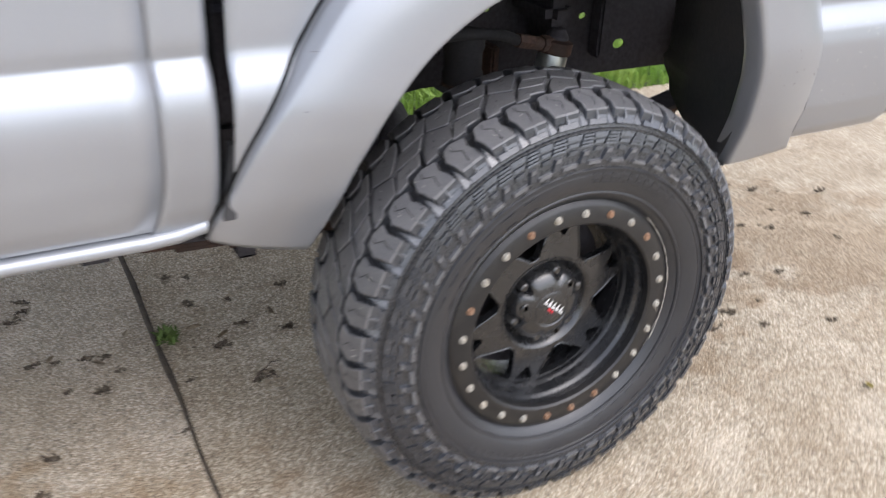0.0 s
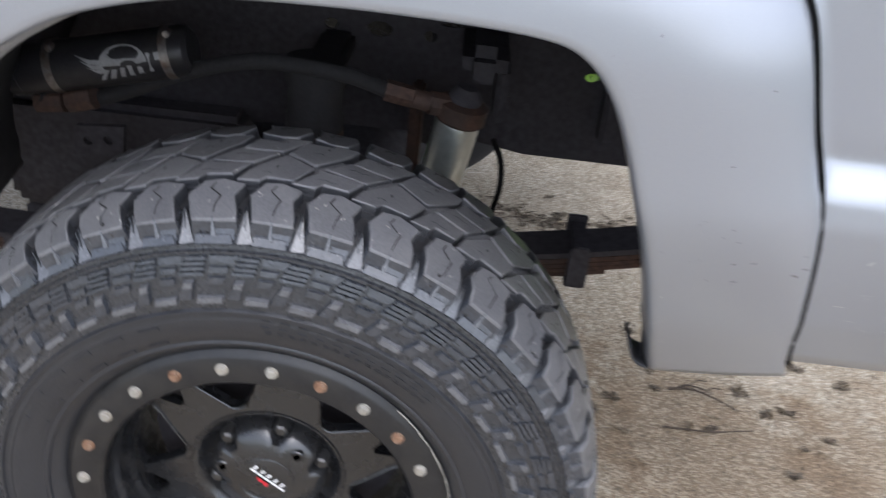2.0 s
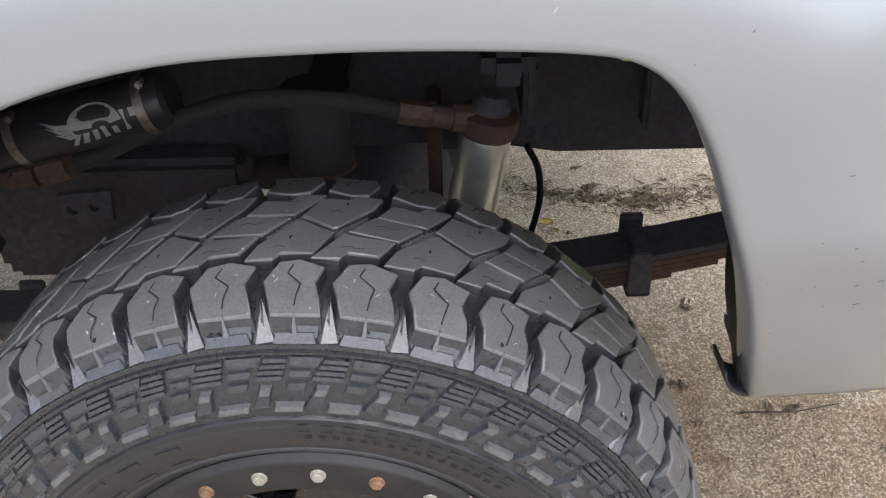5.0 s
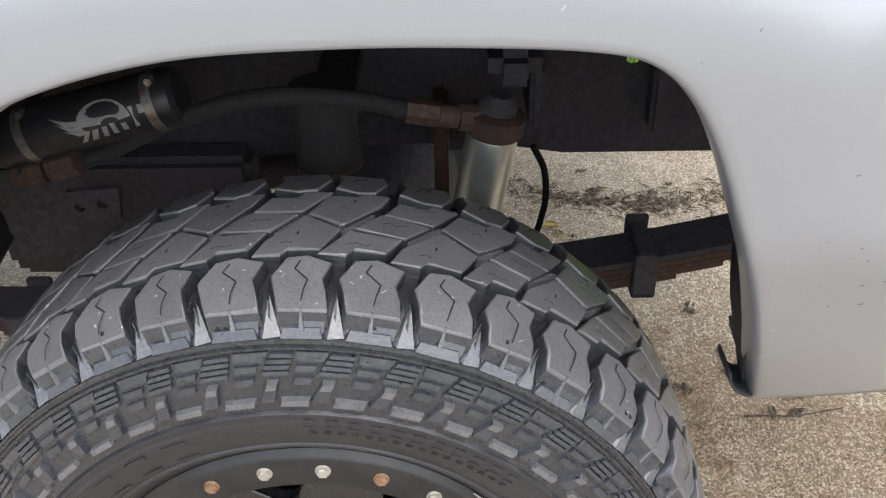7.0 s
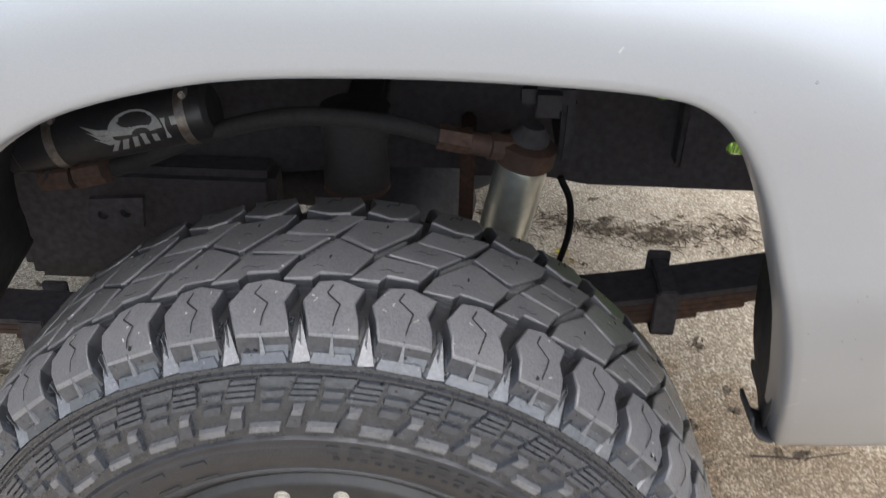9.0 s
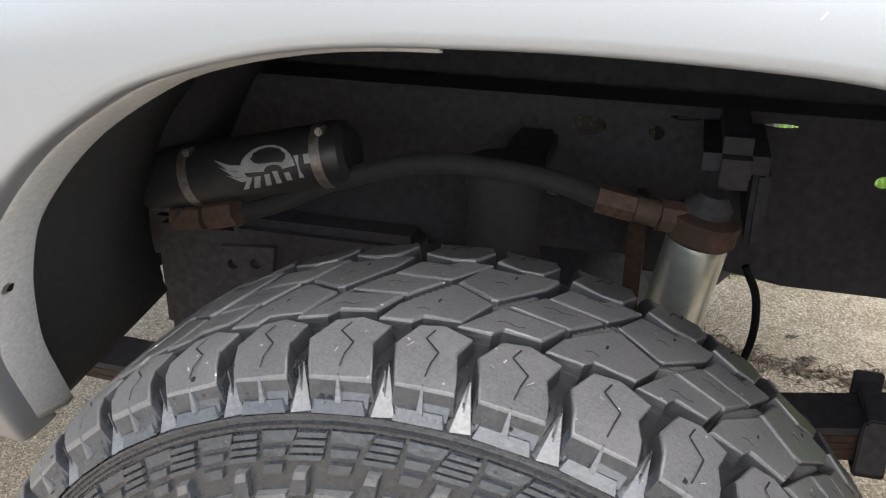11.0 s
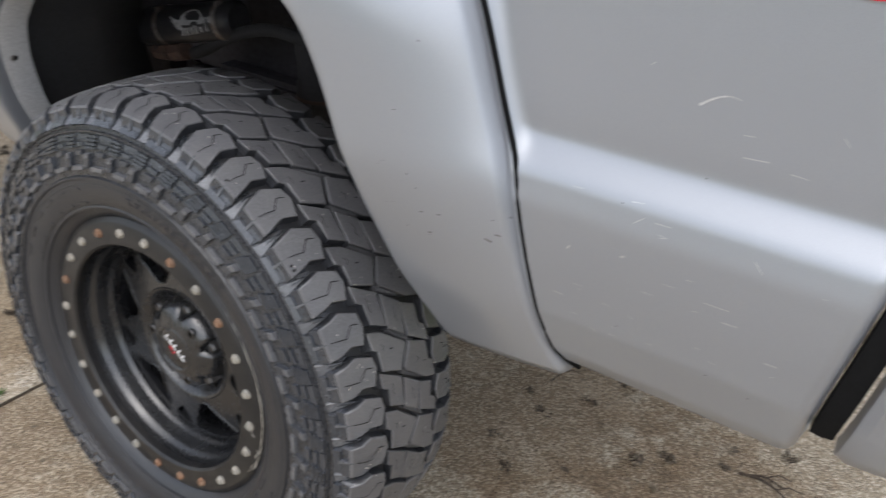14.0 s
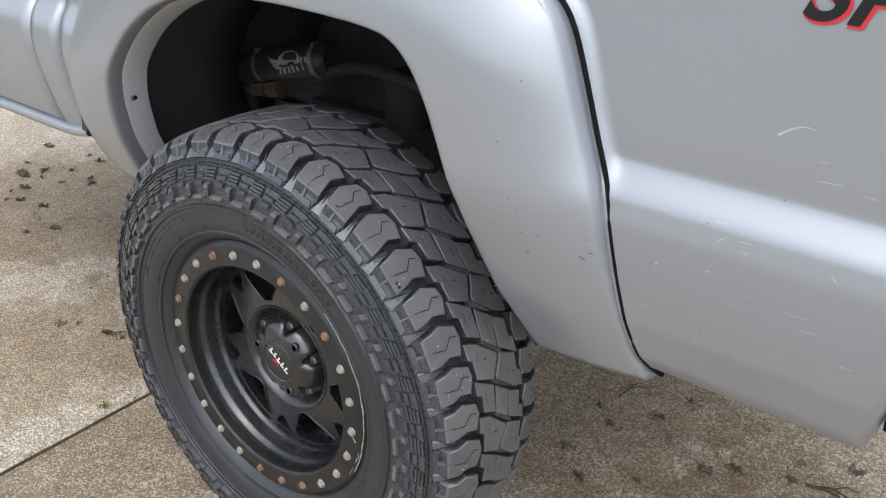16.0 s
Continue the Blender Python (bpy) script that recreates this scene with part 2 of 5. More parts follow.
DRY = material("dry_straw_leaf", (0.42, 0.35, 0.25), 0.8, 0, 90, 0.3, 0, (0.2, 0.14, 0.09), 50, 0.6, obj_random=0.35)
POD = material("dry_brown_seed_pod", (0.12, 0.088, 0.058), 0.9, 0, 160, 0.5, 0, (0.3, 0.25, 0.18), 60, 0.6, island=0.6)
TWIG = material("dead_twig_bark", (0.06, 0.043, 0.03), 0.9, 0, 140, 0.4, 0.001)
LEAF = material("yellow_fallen_leaf", (0.4, 0.33, 0.06), 0.6, 0, 60, 0.3, 0, (0.3, 0.1, 0.04), 40, 0.6)
CHIP = material("bare_paint_chip", (0.17, 0.165, 0.16), 0.7, 0, 300, 0.3)
SCRATCH = material("pale_paint_scratch", (0.5, 0.495, 0.485), 0.6, 0, 300, 0.1)

# ---- building tools ----


def mesh_of(name, bm, mat, smooth=None):
    me = bpy.data.meshes.new(name)
    bmesh.ops.recalc_face_normals(bm, faces=bm.faces)
    if smooth is not None:
        for f in bm.faces:
            f.smooth = True
        for e in bm.edges:
            if len(e.link_faces) == 2 and e.calc_face_angle(0) > radians(smooth):
                e.smooth = False
    bm.to_mesh(me)
    bm.free()
    for m in mat if isinstance(mat, (list, tuple)) else [mat]:
        me.materials.append(m)
    return me


def part(name, bm, mat, parent, label="", smooth=35, category="", kind=""):
    ob = new(name, mesh_of(name, bm, mat, smooth))
    ob.parent = parent
    return tagged(ob, label, category, "", kind)


def thing(name, bm, mat, label, category, smooth=35, group="", kind=""):
    return tagged(new(name, mesh_of(name, bm, mat, smooth)), label, category, group, kind)


def lerp_table(xs, ys):
    def f(v):
        if v <= xs[0]:
            return ys[0]
        for a, b, c, d in zip(xs, xs[1:], ys, ys[1:]):
            if v <= b:
                k = (v - a) / (b - a)
                return c + (d - c) * k
        return ys[-1]
    return f


def smooth_table(xs, ys, wide=0.012):
    """The same, rounded over its corners."""
    f = lerp_table(xs, ys)
    return lambda v: (f(v - wide) + f(v - wide / 2) + 2 * f(v) + f(v + wide / 2) + f(v + wide)) / 6


def curve_through(pts, n):
    """n points evenly along a Catmull-Rom curve."""
    P = [Vector(p) for p in pts]
    P = [2 * P[0] - P[1]] + P + [2 * P[-1] - P[-2]]
    out = []
    for i in range(1, len(P) - 2):
        a, b, c, d = P[i - 1:i + 3]
        for k in range(12):
            t = k / 12
            out.append(0.5 * (2 * b + (c - a) * t + (2 * a - 5 * b + 4 * c - d) * t * t + (3 * b - a - 3 * c + d) * t ** 3))
    out.append(P[-2])
    step = (len(out) - 1) / (n - 1)
    res = []
    for j in range(n):
        u = j * step
        i = min(int(u), len(out) - 2)
        res.append(out[i].lerp(out[i + 1], u - i))
    return res


def grid(bm, rows, mat_index=0, close=False):
    V = [[bm.verts.new(p) for p in row] for row in rows]
    n = len(V[0])
    for a, b in zip(V, V[1:]):
        for i in range(n if close else n - 1):
            j = (i + 1) % n
            f = bm.faces.new((a[i], a[j], b[j], b[i]))
            f.material_index = mat_index
    return V


def prism(bm, low, high, mat_index=0, caps=(True, True)):
    """A solid between two loops of points."""
    a, b = [bm.verts.new(p) for p in low], [bm.verts.new(p) for p in high]
    n = len(a)
    fs = []
    if caps[0]:
        fs.append(bm.faces.new(a[::-1]))
    if caps[1]:
        fs.append(bm.faces.new(b))
    for i in range(n):
        j = (i + 1) % n
        fs.append(bm.faces.new((a[i], a[j], b[j], b[i])))
    for f in fs:
        f.material_index = mat_index
    return fs


def box(bm, x0, x1, y0, y1, z0, z1, bevel=0.004):
    new_verts = bmesh.ops.create_cube(bm, size=1, matrix=Matrix.LocRotScale(((x0 + x1) / 2, (y0 + y1) / 2, (z0 + z1) / 2), None, (x1 - x0, y1 - y0, z1 - z0)))["verts"]
    if bevel:
        edges = {e for v in new_verts for e in v.link_edges}
        bmesh.ops.bevel(bm, geom=list(edges), offset=bevel, segments=2, affect="EDGES")
    return bm


def tube(bm, pts, radius, sides=10, caps=True):
    """A round bar along points; radius a number or one a point."""
    pts = [Vector(p) for p in pts]
    rows = []
    for i, p in enumerate(pts):
        d = (pts[min(i + 1, len(pts) - 1)] - pts[max(i - 1, 0)]).normalized()
        s = d.cross(Vector((0, 0, 1)) if abs(d.z) < 0.9 else Vector((1, 0, 0))).normalized()
        u = s.cross(d)
        r = radius[i] if isinstance(radius, (list, tuple)) else radius
        rows.append([p + r * (math.cos(2 * math.pi * k / sides) * s + math.sin(2 * math.pi * k / sides) * u) for k in range(sides)])
    V = grid(bm, rows, close=True)
    if caps:
        bm.faces.new(V[0][::-1])
        bm.faces.new(V[-1])


HUB = Vector((0, 0, 0.40))


def wheel_point(a, y, r):
    """A point of the wheel: angle from the top towards the rear, y from the outer face, radius; flattened where it meets the ground."""
    return Vector((r * math.sin(a), y, max(0.0015, HUB.z + r * math.cos(a))))


def lathe(bm, profile, seg=128, y0=0.0, flip=1):
    rows = [[wheel_point(2 * math.pi * k / seg, y0 + flip * y, r) for k in range(seg)] for y, r in profile]
    return grid(bm, rows, close=True)

# ---- the ground ----
bm = bmesh.new()
grid(bm, [[(x, y, -0.03 if abs(x) < 30 and abs(y) < 30 else -0.05) for x in (-900, -30, 30, 900)] for y in (-900, -30, 30, 900)])
thing("ground", bm, LAWN, "short green lawn over bare soil beside the driveway", "ground", kind="structure")


def slab(name, x0, x1, y0, y1, mat, label):
    bm = bmesh.new()
    nx, ny = max(2, int((x1 - x0) / 0.12)), max(2, int((y1 - y0) / 0.12))
    rows = []
    for j in range(ny + 1):
        y = y0 + (y1 - y0) * j / ny
        row = []
        for i in range(nx + 1):
            x = x0 + (x1 - x0) * i / nx
            edge = min(i, nx - i, j, ny - j) == 0
            wob = noise.noise(Vector((x * 7, y * 7, 0))) * 0.006 if edge else 0
            row.append((x + (wob if i in (0, nx) else 0), y + (wob * 3 if j in (0, ny) else 0), -0.006 if edge else noise.noise(Vector((x * 2, y * 2, 3))) * 0.0008))
        rows.append(row)
    top = grid(bm, rows)
    ring = top[0][:] + [r[-1] for r in top[1:]] + top[-1][-2::-1] + [r[0] for r in top[-2:0:-1]]
    low = [bm.verts.new((v.co.x, v.co.y, -0.1)) for v in ring]
    for i in range(len(ring)):
        j = (i + 1) % len(ring)
        bm.faces.new((ring[i], ring[j], low[j], low[i]))
    return thing(name, bm, mat, label, "driveway", 60, kind="structure")


JOINT = -0.597
slab("driveway_front", -6.0, JOINT - 0.003, -6.0, 2.06, CONCRETE_2, "weathered tan concrete driveway slab with exposed aggregate")
slab("driveway_rear", JOINT + 0.003, 7.0, -6.0, 2.06, CONCRETE, "weathered tan concrete driveway slab with brown stains and painted truck shade")
bm = bmesh.new()
rows = []
for k in range(240):
    y = -4 + 6 * k / 239
    h = -0.005 + 0.004 * noise.noise(Vector((0, y * 9, 1)))
    w = 0.0045 + 0.006 * max(0, min(1, (y - 0.3) / 0.5)) + 0.004 * noise.noise(Vector((5, y * 5, 1)))
    c = JOINT + 0.005 * noise.noise(Vector((2, y * 4, 7)))
    rows.append([(c - w, y, -0.012), (c - w * 0.6, y, h + 0.003), (c, y, h + 0.005), (c + w * 0.6, y, h + 0.003), (c + w, y, -0.012)])
grid(bm, rows)
thing("joint_dirt", bm, DIRT, "dark damp dirt packed in the driveway joint", "dirt", kind="structure")

# ---- the pickup truck ----
truck = tagged(new("pickup_truck"), "silver pickup truck with flared fenders parked on the driveway", "truck")
truck.empty_display_size = 0.3

body_y = smooth_table([0.58, 0.61, 0.64, 0.70, 0.76, 0.82, 0.85, 0.885, 0.91, 0.925, 0.95, 1.1, 1.45],
                      [0.185, 0.152, 0.125, 0.092, 0.072, 0.060, 0.058, 0.064, 0.079, 0.084, 0.083, 0.084, 0.10])
cab_side_y = body_y
body_y = smooth_table([0.58, 0.61, 0.64, 0.70, 0.76, 0.80, 0.835, 0.868, 0.888, 0.902, 0.93, 1.1, 1.45],
                      [0.165, 0.130, 0.106, 0.080, 0.067, 0.061, 0.058, 0.063, 0.076, 0.084, 0.083, 0.084, 0.10], 0.007)
flare_y = smooth_table([0.55, 0.575, 0.59, 0.64, 0.70, 0.79, 0.85, 1.0, 1.2], [0.15, 0.125, 0.115, 0.085, 0.052, 0.018, 0.003, 0.0, 0.012])

# the wheel opening's edge and the flare's outer edge, front bottom over the top to rear bottom (x, z)
OPENING = curve_through([(-0.437, 0.578), (-0.42, 0.63), (-0.395, 0.72), (-0.368, 0.79), (-0.335, 0.853), (-0.285, 0.912), (-0.23, 0.955), (-0.163, 0.990),
                         (-0.06, 1.015), (0.06, 1.022), (0.17, 1.021), (0.25, 1.016), (0.289, 1.005), (0.319, 0.977), (0.345, 0.93), (0.370, 0.865),
                         (0.397, 0.79), (0.428, 0.685), (0.448, 0.62), (0.460, 0.583)], 96)
EDGE = curve_through([(-0.598, 0.625), (-0.592, 0.66), (-0.562, 0.735), (-0.54, 0.785), (-0.505, 0.845), (-0.455, 0.925), (-0.40, 1.005), (-0.32, 1.085),
                      (-0.16, 1.15), (0.03, 1.165), (0.23, 1.165), (0.35, 1.15), (0.423, 1.12), (0.468, 1.085), (0.500, 1.045), (0.537, 0.94),
                      (0.567, 0.855), (0.594, 0.72), (0.610, 0.645), (0.632, 0.598)], 96)


edge_y = lambda x, z: cab_side_y(z) if x < 0.2 else body_y(z) if z < 0.86 else min(body_y(z), lerp_table([0.85, 0.88, 0.95, 1.05], [0.059, 0.064, 0.067, 0.065])(z))


def swell(i, f):
    """How far the flare falls back from its crown towards the bed."""
    low = min(1.0, max(0.0, (EDGE[i].y - 0.60) / 0.2)) if EDGE[i].x > 0 else 1.0
    return 0.032 * (0.3 + 0.7 * low) * f ** 3 + (0.016 * f ** 4 if EDGE[i].x > 0.2 and EDGE[i].y > 0.8 else 0.0) * min(1.0, max(0.0, (EDGE[i].y - 0.8) / 0.1))


def flare_point(i, f, dy=0.0):
    p = OPENING[i].lerp(EDGE[i], f)
    return Vector((p.x, flare_y(p.y) + dy, p.y))


bm = bmesh.new()
rows = []
for i in range(96):
    e = EDGE[i]
    lip = OPENING[i]
    row = []
    for f, dy in ((0.03, 0.056), (0.0, 0.052), (-0.010, 0.040), (-0.012, 0.016), (-0.006, 0.007), (0.006, 0.0020), (0.028, 0.0), (0.07, 0.0)):
        row.append(flare_point(i, f, dy))
    for f in (0.2, 0.35, 0.5, 0.65, 0.78, 0.86, 0.91, 0.938):
        row.append(flare_point(i, f, swell(i, f)))
    by = edge_y(e.x, e.y)
    for k in range(1, 9):
        s = k / 8
        f = 0.942 + 0.050 * math.sin(s * math.pi / 2)
        p = flare_point(i, f, swell(i, f))
        p.y += (by + 0.004 - p.y) * (1 - math.cos(s * math.pi / 2))
        row.append(p)
    row.append(Vector((row[-1].x, max(by, body_y(e.y) if e.x > 0 else by) + 0.014, row[-1].z)))
    rows.append(row)
grid(bm, rows)
flare = part("fender_flare", bm, PAINT, truck, "glossy silver flared wheel arch panel with a rolled lip", 50)
sol = flare.modifiers.new("thickness", "SOLIDIFY")
sol.thickness, sol.offset = 0.004, -1

bm = bmesh.new()
tube(bm, [(p.x + (0.004 if p.x > 0 else -0.003), edge_y(p.x, p.y) - (0.0025 if p.x < 0.2 else -0.002), p.y + (0.002 if p.x < 0.2 else 0)) for p in EDGE], [0.0034 if p.x < 0.2 else 0.0032 for p in EDGE], 8)
part("flare_welt", bm, BLACK, truck, "black rubber welt between flare and bed")


def edge_x(z, side):
    pts = EDGE[:48] if side < 0 else EDGE[48:][::-1]
    return lerp_table([p.y for p in pts], [p.x for p in pts])(z)


def cab_y(z):
    return cab_side_y(z) + 0.006 * math.exp(-((z - 0.921) / 0.011) ** 2)


def sheet(x_of, zs, name, label, cols, end_round=(0, 0), bottom=True, body_y=body_y, lean_out=False):
    """A body side sheet: x_of(z) gives its two ends."""
    bm = bmesh.new()
    rows = []
    for z in zs:
        a, b = x_of(z)
        row = []
        for k in range(cols + 1):
            x = a + (b - a) * k / cols
            y = body_y(z)
            if lean_out:
                y -= (body_y(z) - edge_y(a, z)) * max(0.0, 1 - (x - a - 0.010) / 0.022) ** 2
            row.append(Vector((x, y, z)))
        if end_round[0]:
            row = [Vector((a - 0.012, body_y(z) + 0.05, z)), Vector((a - 0.0115, body_y(z) + 0.016, z)), Vector((a - 0.007, body_y(z) + 0.005, z))] + row
        if end_round[1]:
            row = row + [Vector((b + 0.007, body_y(z) + 0.005, z)), Vector((b + 0.0115, body_y(z) + 0.016, z)), Vector((b + 0.012, body_y(z) + 0.05, z))]
        rows.append(row)
    if bottom:
        rows.insert(0, [v + Vector((0, 0.012, -0.006)) for v in rows[0]])
        rows.insert(0, [v + Vector((0, 0.04, 0.002)) for v in rows[0]])
    grid(bm, rows)
    ob = part(name, bm, PAINT, truck, label, 40)
    s = ob.modifiers.new("thickness", "SOLIDIFY")
    s.thickness, s.offset = 0.003, -1
    return ob


def steps(a, b, n):
    return [a + (b - a) * i / n for i in range(n + 1)]


BED_END, BED_FRONT = 0.905, -0.552


def bed_end(z):
    return BED_END + 0.2 * (min(z, 0.9) - 0.72) + 0.05 * max(0, z - 0.9)


sheet(lambda z: (edge_x(z, 1) - 0.012, bed_end(z) - 0.004), steps(0.618, 1.12, 112), "bed_side_rear", "silver painted bed side with fine scratches", 48, (0, 1), lean_out=True)
sheet(lambda z: (BED_FRONT - 0.012 * (1 - (z - 0.64) / 0.48), max(BED_FRONT + 0.004, edge_x(z, -1) + 0.012)), steps(0.665, 1.12, 48), "bed_side_front", "silver painted bed side ahead of the wheel arch", 8, (0, 0), True, cab_side_y)
sheet(lambda z: (BED_FRONT, bed_end(z) - 0.004), steps(1.12, 1.42, 16), "bed_side_upper", "silver painted upper bed side", 20, (0, 1), False)

# cab: a rounded rear corner, a door seam, and the sill below
CAB_END = -0.592
sheet(lambda z: (-0.662 - 0.02 * max(0, (0.78 - z) / 0.12) ** 2 + 0.004, CAB_END), steps(0.655, 1.42, 84), "cab_corner", "silver painted cab rear corner panel", 6, (0, 1), True, cab_y)
sheet(lambda z: (-1.9, -0.662 - 0.02 * max(0, (0.78 - z) / 0.12) ** 2 + 0.0005), steps(0.668, 1.42, 84), "cab_door", "silver painted cab door with a raised belt line", 30, (0, 0), True, cab_y)
bm = bmesh.new()
grid(bm, [[(-0.662 - 0.02 * max(0, (0.78 - z) / 0.12) ** 2 + d, cab_y(z) + 0.004, z) for d in (-0.012, 0.012)] for z in steps(0.66, 1.42, 60)])
part("door_seam", bm, PAINT_UNDER, truck, "dark seam behind the door edge")
bm = bmesh.new()
rows = []
for x in steps(-1.9, -0.60, 30):
    dz = 0.012 * max(0, (x + 0.68) / 0.08) ** 2
    rows.append([(x, y, z + dz) for y, z in ((0.20, 0.638), (0.125, 0.632), (0.105, 0.638), (0.1, 0.648), (0.105, 0.657), (0.122, 0.662), (0.16, 0.668))])
grid(bm, rows)
part("door_sill", bm, PAINT, truck, "bright silver rounded sill below the door", 60)
# a black box added in the gap, painting the shadow between cab and bed
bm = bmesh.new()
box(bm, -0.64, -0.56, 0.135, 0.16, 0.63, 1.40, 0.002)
part("cab_gap_filler", bm, BLACK, truck, "black box standing in for the shadow between cab and bed")
bm = bmesh.new()
prism(bm, [(-0.579, 0.105, 0.675), (-0.562, 0.105, 0.675), (-0.540, 0.105, 0.785), (-0.562, 0.105, 0.792)],
      [(-0.579, 0.082, 0.675), (-0.562, 0.082, 0.675), (-0.540, 0.082, 0.785), (-0.562, 0.082, 0.792)])
part("gap_rubber", bm, LINER, truck, "dark rubber block in the cab gap")

# rear: a black gap strip and the bumper's end
bm = bmesh.new()
rows = []
for z in steps(0.668, 1.1, 24):
    y = body_y(z)
    b = bed_end(z)
    rows.append([(b + 0.009, y + 0.03, z), (b + 0.011, y + 0.009, z), (b + 0.022, y + 0.006, z), (b + 0.034, y + 0.009, z), (b + 0.036, y + 0.03, z)])
grid(bm, rows)
part("rear_gap_strip", bm, BLACK, truck, "black plastic strip at the bed's rear edge", 40)
bm = bmesh.new()
rows = []
for z in steps(0.62, 0.86, 24):
    y = body_y(z) - 0.004 + 0.03 * max(0, (0.67 - z) / 0.05) ** 2
    b = bed_end(z)
    rows.append([(b + 0.040, y + 0.04, z), (b + 0.044, y + 0.008, z), (b + 0.055, y, z), (b + 0.2, y + 0.01, z), (b + 0.28, y + 0.07, z), (b + 0.29, y + 0.3, z), (b + 0.29, 1.75, z)])
grid(bm, rows)
part("rear_bumper", bm, PAINT, truck, "silver rear bumper end", 40)

# bed floor, wheelhouse and far side close the truck above and behind
bm = bmesh.new()
box(bm, -0.55, 0.9, 0.12, 1.86, 1.07, 1.09)
part("bed_floor", bm, CHASSIS, truck, "dark underside of the truck bed")
bm = bmesh.new()
box(bm, -0.55, 0.9, 1.86, 1.90, 0.95, 1.42)
part("far_bed_side", bm, PAINT, truck)
bm = bmesh.new()
box(bm, -1.88, -0.62, 0.25, 1.86, 0.70, 0.74)
part("cab_floor", bm, CHASSIS, truck)
bm = bmesh.new()
box(bm, -1.88, -0.60, 1.86, 1.90, 0.66, 1.42)
part("far_cab_side", bm, PAINT, truck)
bm = bmesh.new()
box(bm, -0.56, 0.90, 0.66, 0.68, 0.835, 1.068, 0)
part("bed_panel", bm, CHASSIS, truck, "black panel above the frame rail")
for x in (-0.45, -0.15, 0.28, 0.6):
    bm = bmesh.new()
    box(bm, x, x + 0.07, 0.69, 1.7, 0.95, 1.066, 0.003)
    part("bed_crossmember", bm, CHASSIS, truck, "black bed cross member in shadow")

# inner fender liner following the opening
bm = bmesh.new()
rows = []
for i in range(0, 96):
    f = i / 95
    p, q = OPENING[i], EDGE[i]
    out = (q - p).normalized()
    low = max(0, 1 - abs(p.y - 0.58) / 0.22)
    jag = (0.012 if f > 0.6 else 0.003) * noise.noise(Vector((i * 0.6, 0, 0)))
    rear = min(1.0, max(0.0, (f - 0.60) / 0.08))
    foot = rear * min(1.0, max(0.0, (0.68 - p.y) / 0.07))
    deep = 0.30 + 0.03 * rear - 0.23 * foot
    slope = 0.10 + 0.19 * rear - 0.16 * foot
    o = p + out * (0.008 - (0.012 * low if f > 0.6 else 0.0))
    y = flare_y(p.y) + 0.026
    rows.append([(o.x + out.x * slope * d, y + d + (1.6 * jag if d == deep else 0), o.y + out.y * slope * d) for d in (0.0, 0.03, 0.10 * (1 - 0.3 * foot), 0.6 * deep, deep)])
grid(bm, rows)
liner = part("fender_liner", bm, LINER, truck, "black plastic inner fender liner with a torn edge", 50)
s = liner.modifiers.new("thickness", "SOLIDIFY")
s.thickness = 0.003
bm = bmesh.new()
rows = []
for i in range(2, 44):
    deep = 0.036 * min(1, (44 - i) / 10)
    rows.append([flare_point(i, f, dy) for f, dy in ((0.012, 0.028), (-0.010, 0.034), (-0.028, 0.036 + deep * 0.3), (-0.050, 0.034 + deep * 0.8), (-0.052, 0.036 + deep), (0.02, 0.040 + deep))])
grid(bm, rows)
inner_lip = part("inner_lip", bm, INNER, truck, "dusty silver inner lip of the front arch", 50)
ls = inner_lip.modifiers.new("thickness", "SOLIDIFY")
ls.thickness = 0.002
bm = bmesh.new()
rows = []
for i in range(12, 68):
    o = OPENING[i] + (EDGE[i] - OPENING[i]).normalized() * 0.05
    rows.append([(o.x, y, o.y) for y in (0.10, 0.25, 0.45, 0.659)])
grid(bm, rows)
house = part("wheelhouse", bm, CHASSIS, truck, "black inner wheelhouse in deep shade", 50)
hs = house.modifiers.new("thickness", "SOLIDIFY")
hs.thickness = 0.003

bm = bmesh.new()
p = flare_point(15, -0.014, 0.050)
tube(bm, [p + Vector((-0.002, 0, 0.001)), p + Vector((0.003, 0, -0.0015)), p + Vector((0.004, 0, -0.002))], [0.009, 0.009, 0.007], 14)
clip = part("lip_clip", bm, BAND, truck, "small grey washer in the arch lip")
# no real hole: a black disc on the washer paints its shade
bm = bmesh.new()
tube(bm, [p + Vector((0.003, 0, -0.0015)), p + Vector((0.0048, 0, -0.0024))], 0.0045, 10)
part("clip_hole", bm, BLACK, clip, "black disc painting the shade of the washer's hole")

# frame rail with holes, open channel
RAIL_HOLES = [(0.504, 0.715, 0.018, 0.012), (0.389, 0.790, 0.011, 0.008), (0.017, 0.741, 0.008, 0.008), (-0.018, 0.829, 0.011, 0.009), (0.056, 0.829, 0.020, 0.012), (0.134, 0.826, 0.010, 0.009), (0.165, 0.847, 0.018, 0.003), (0.270, 0.846, 0.020, 0.003)]


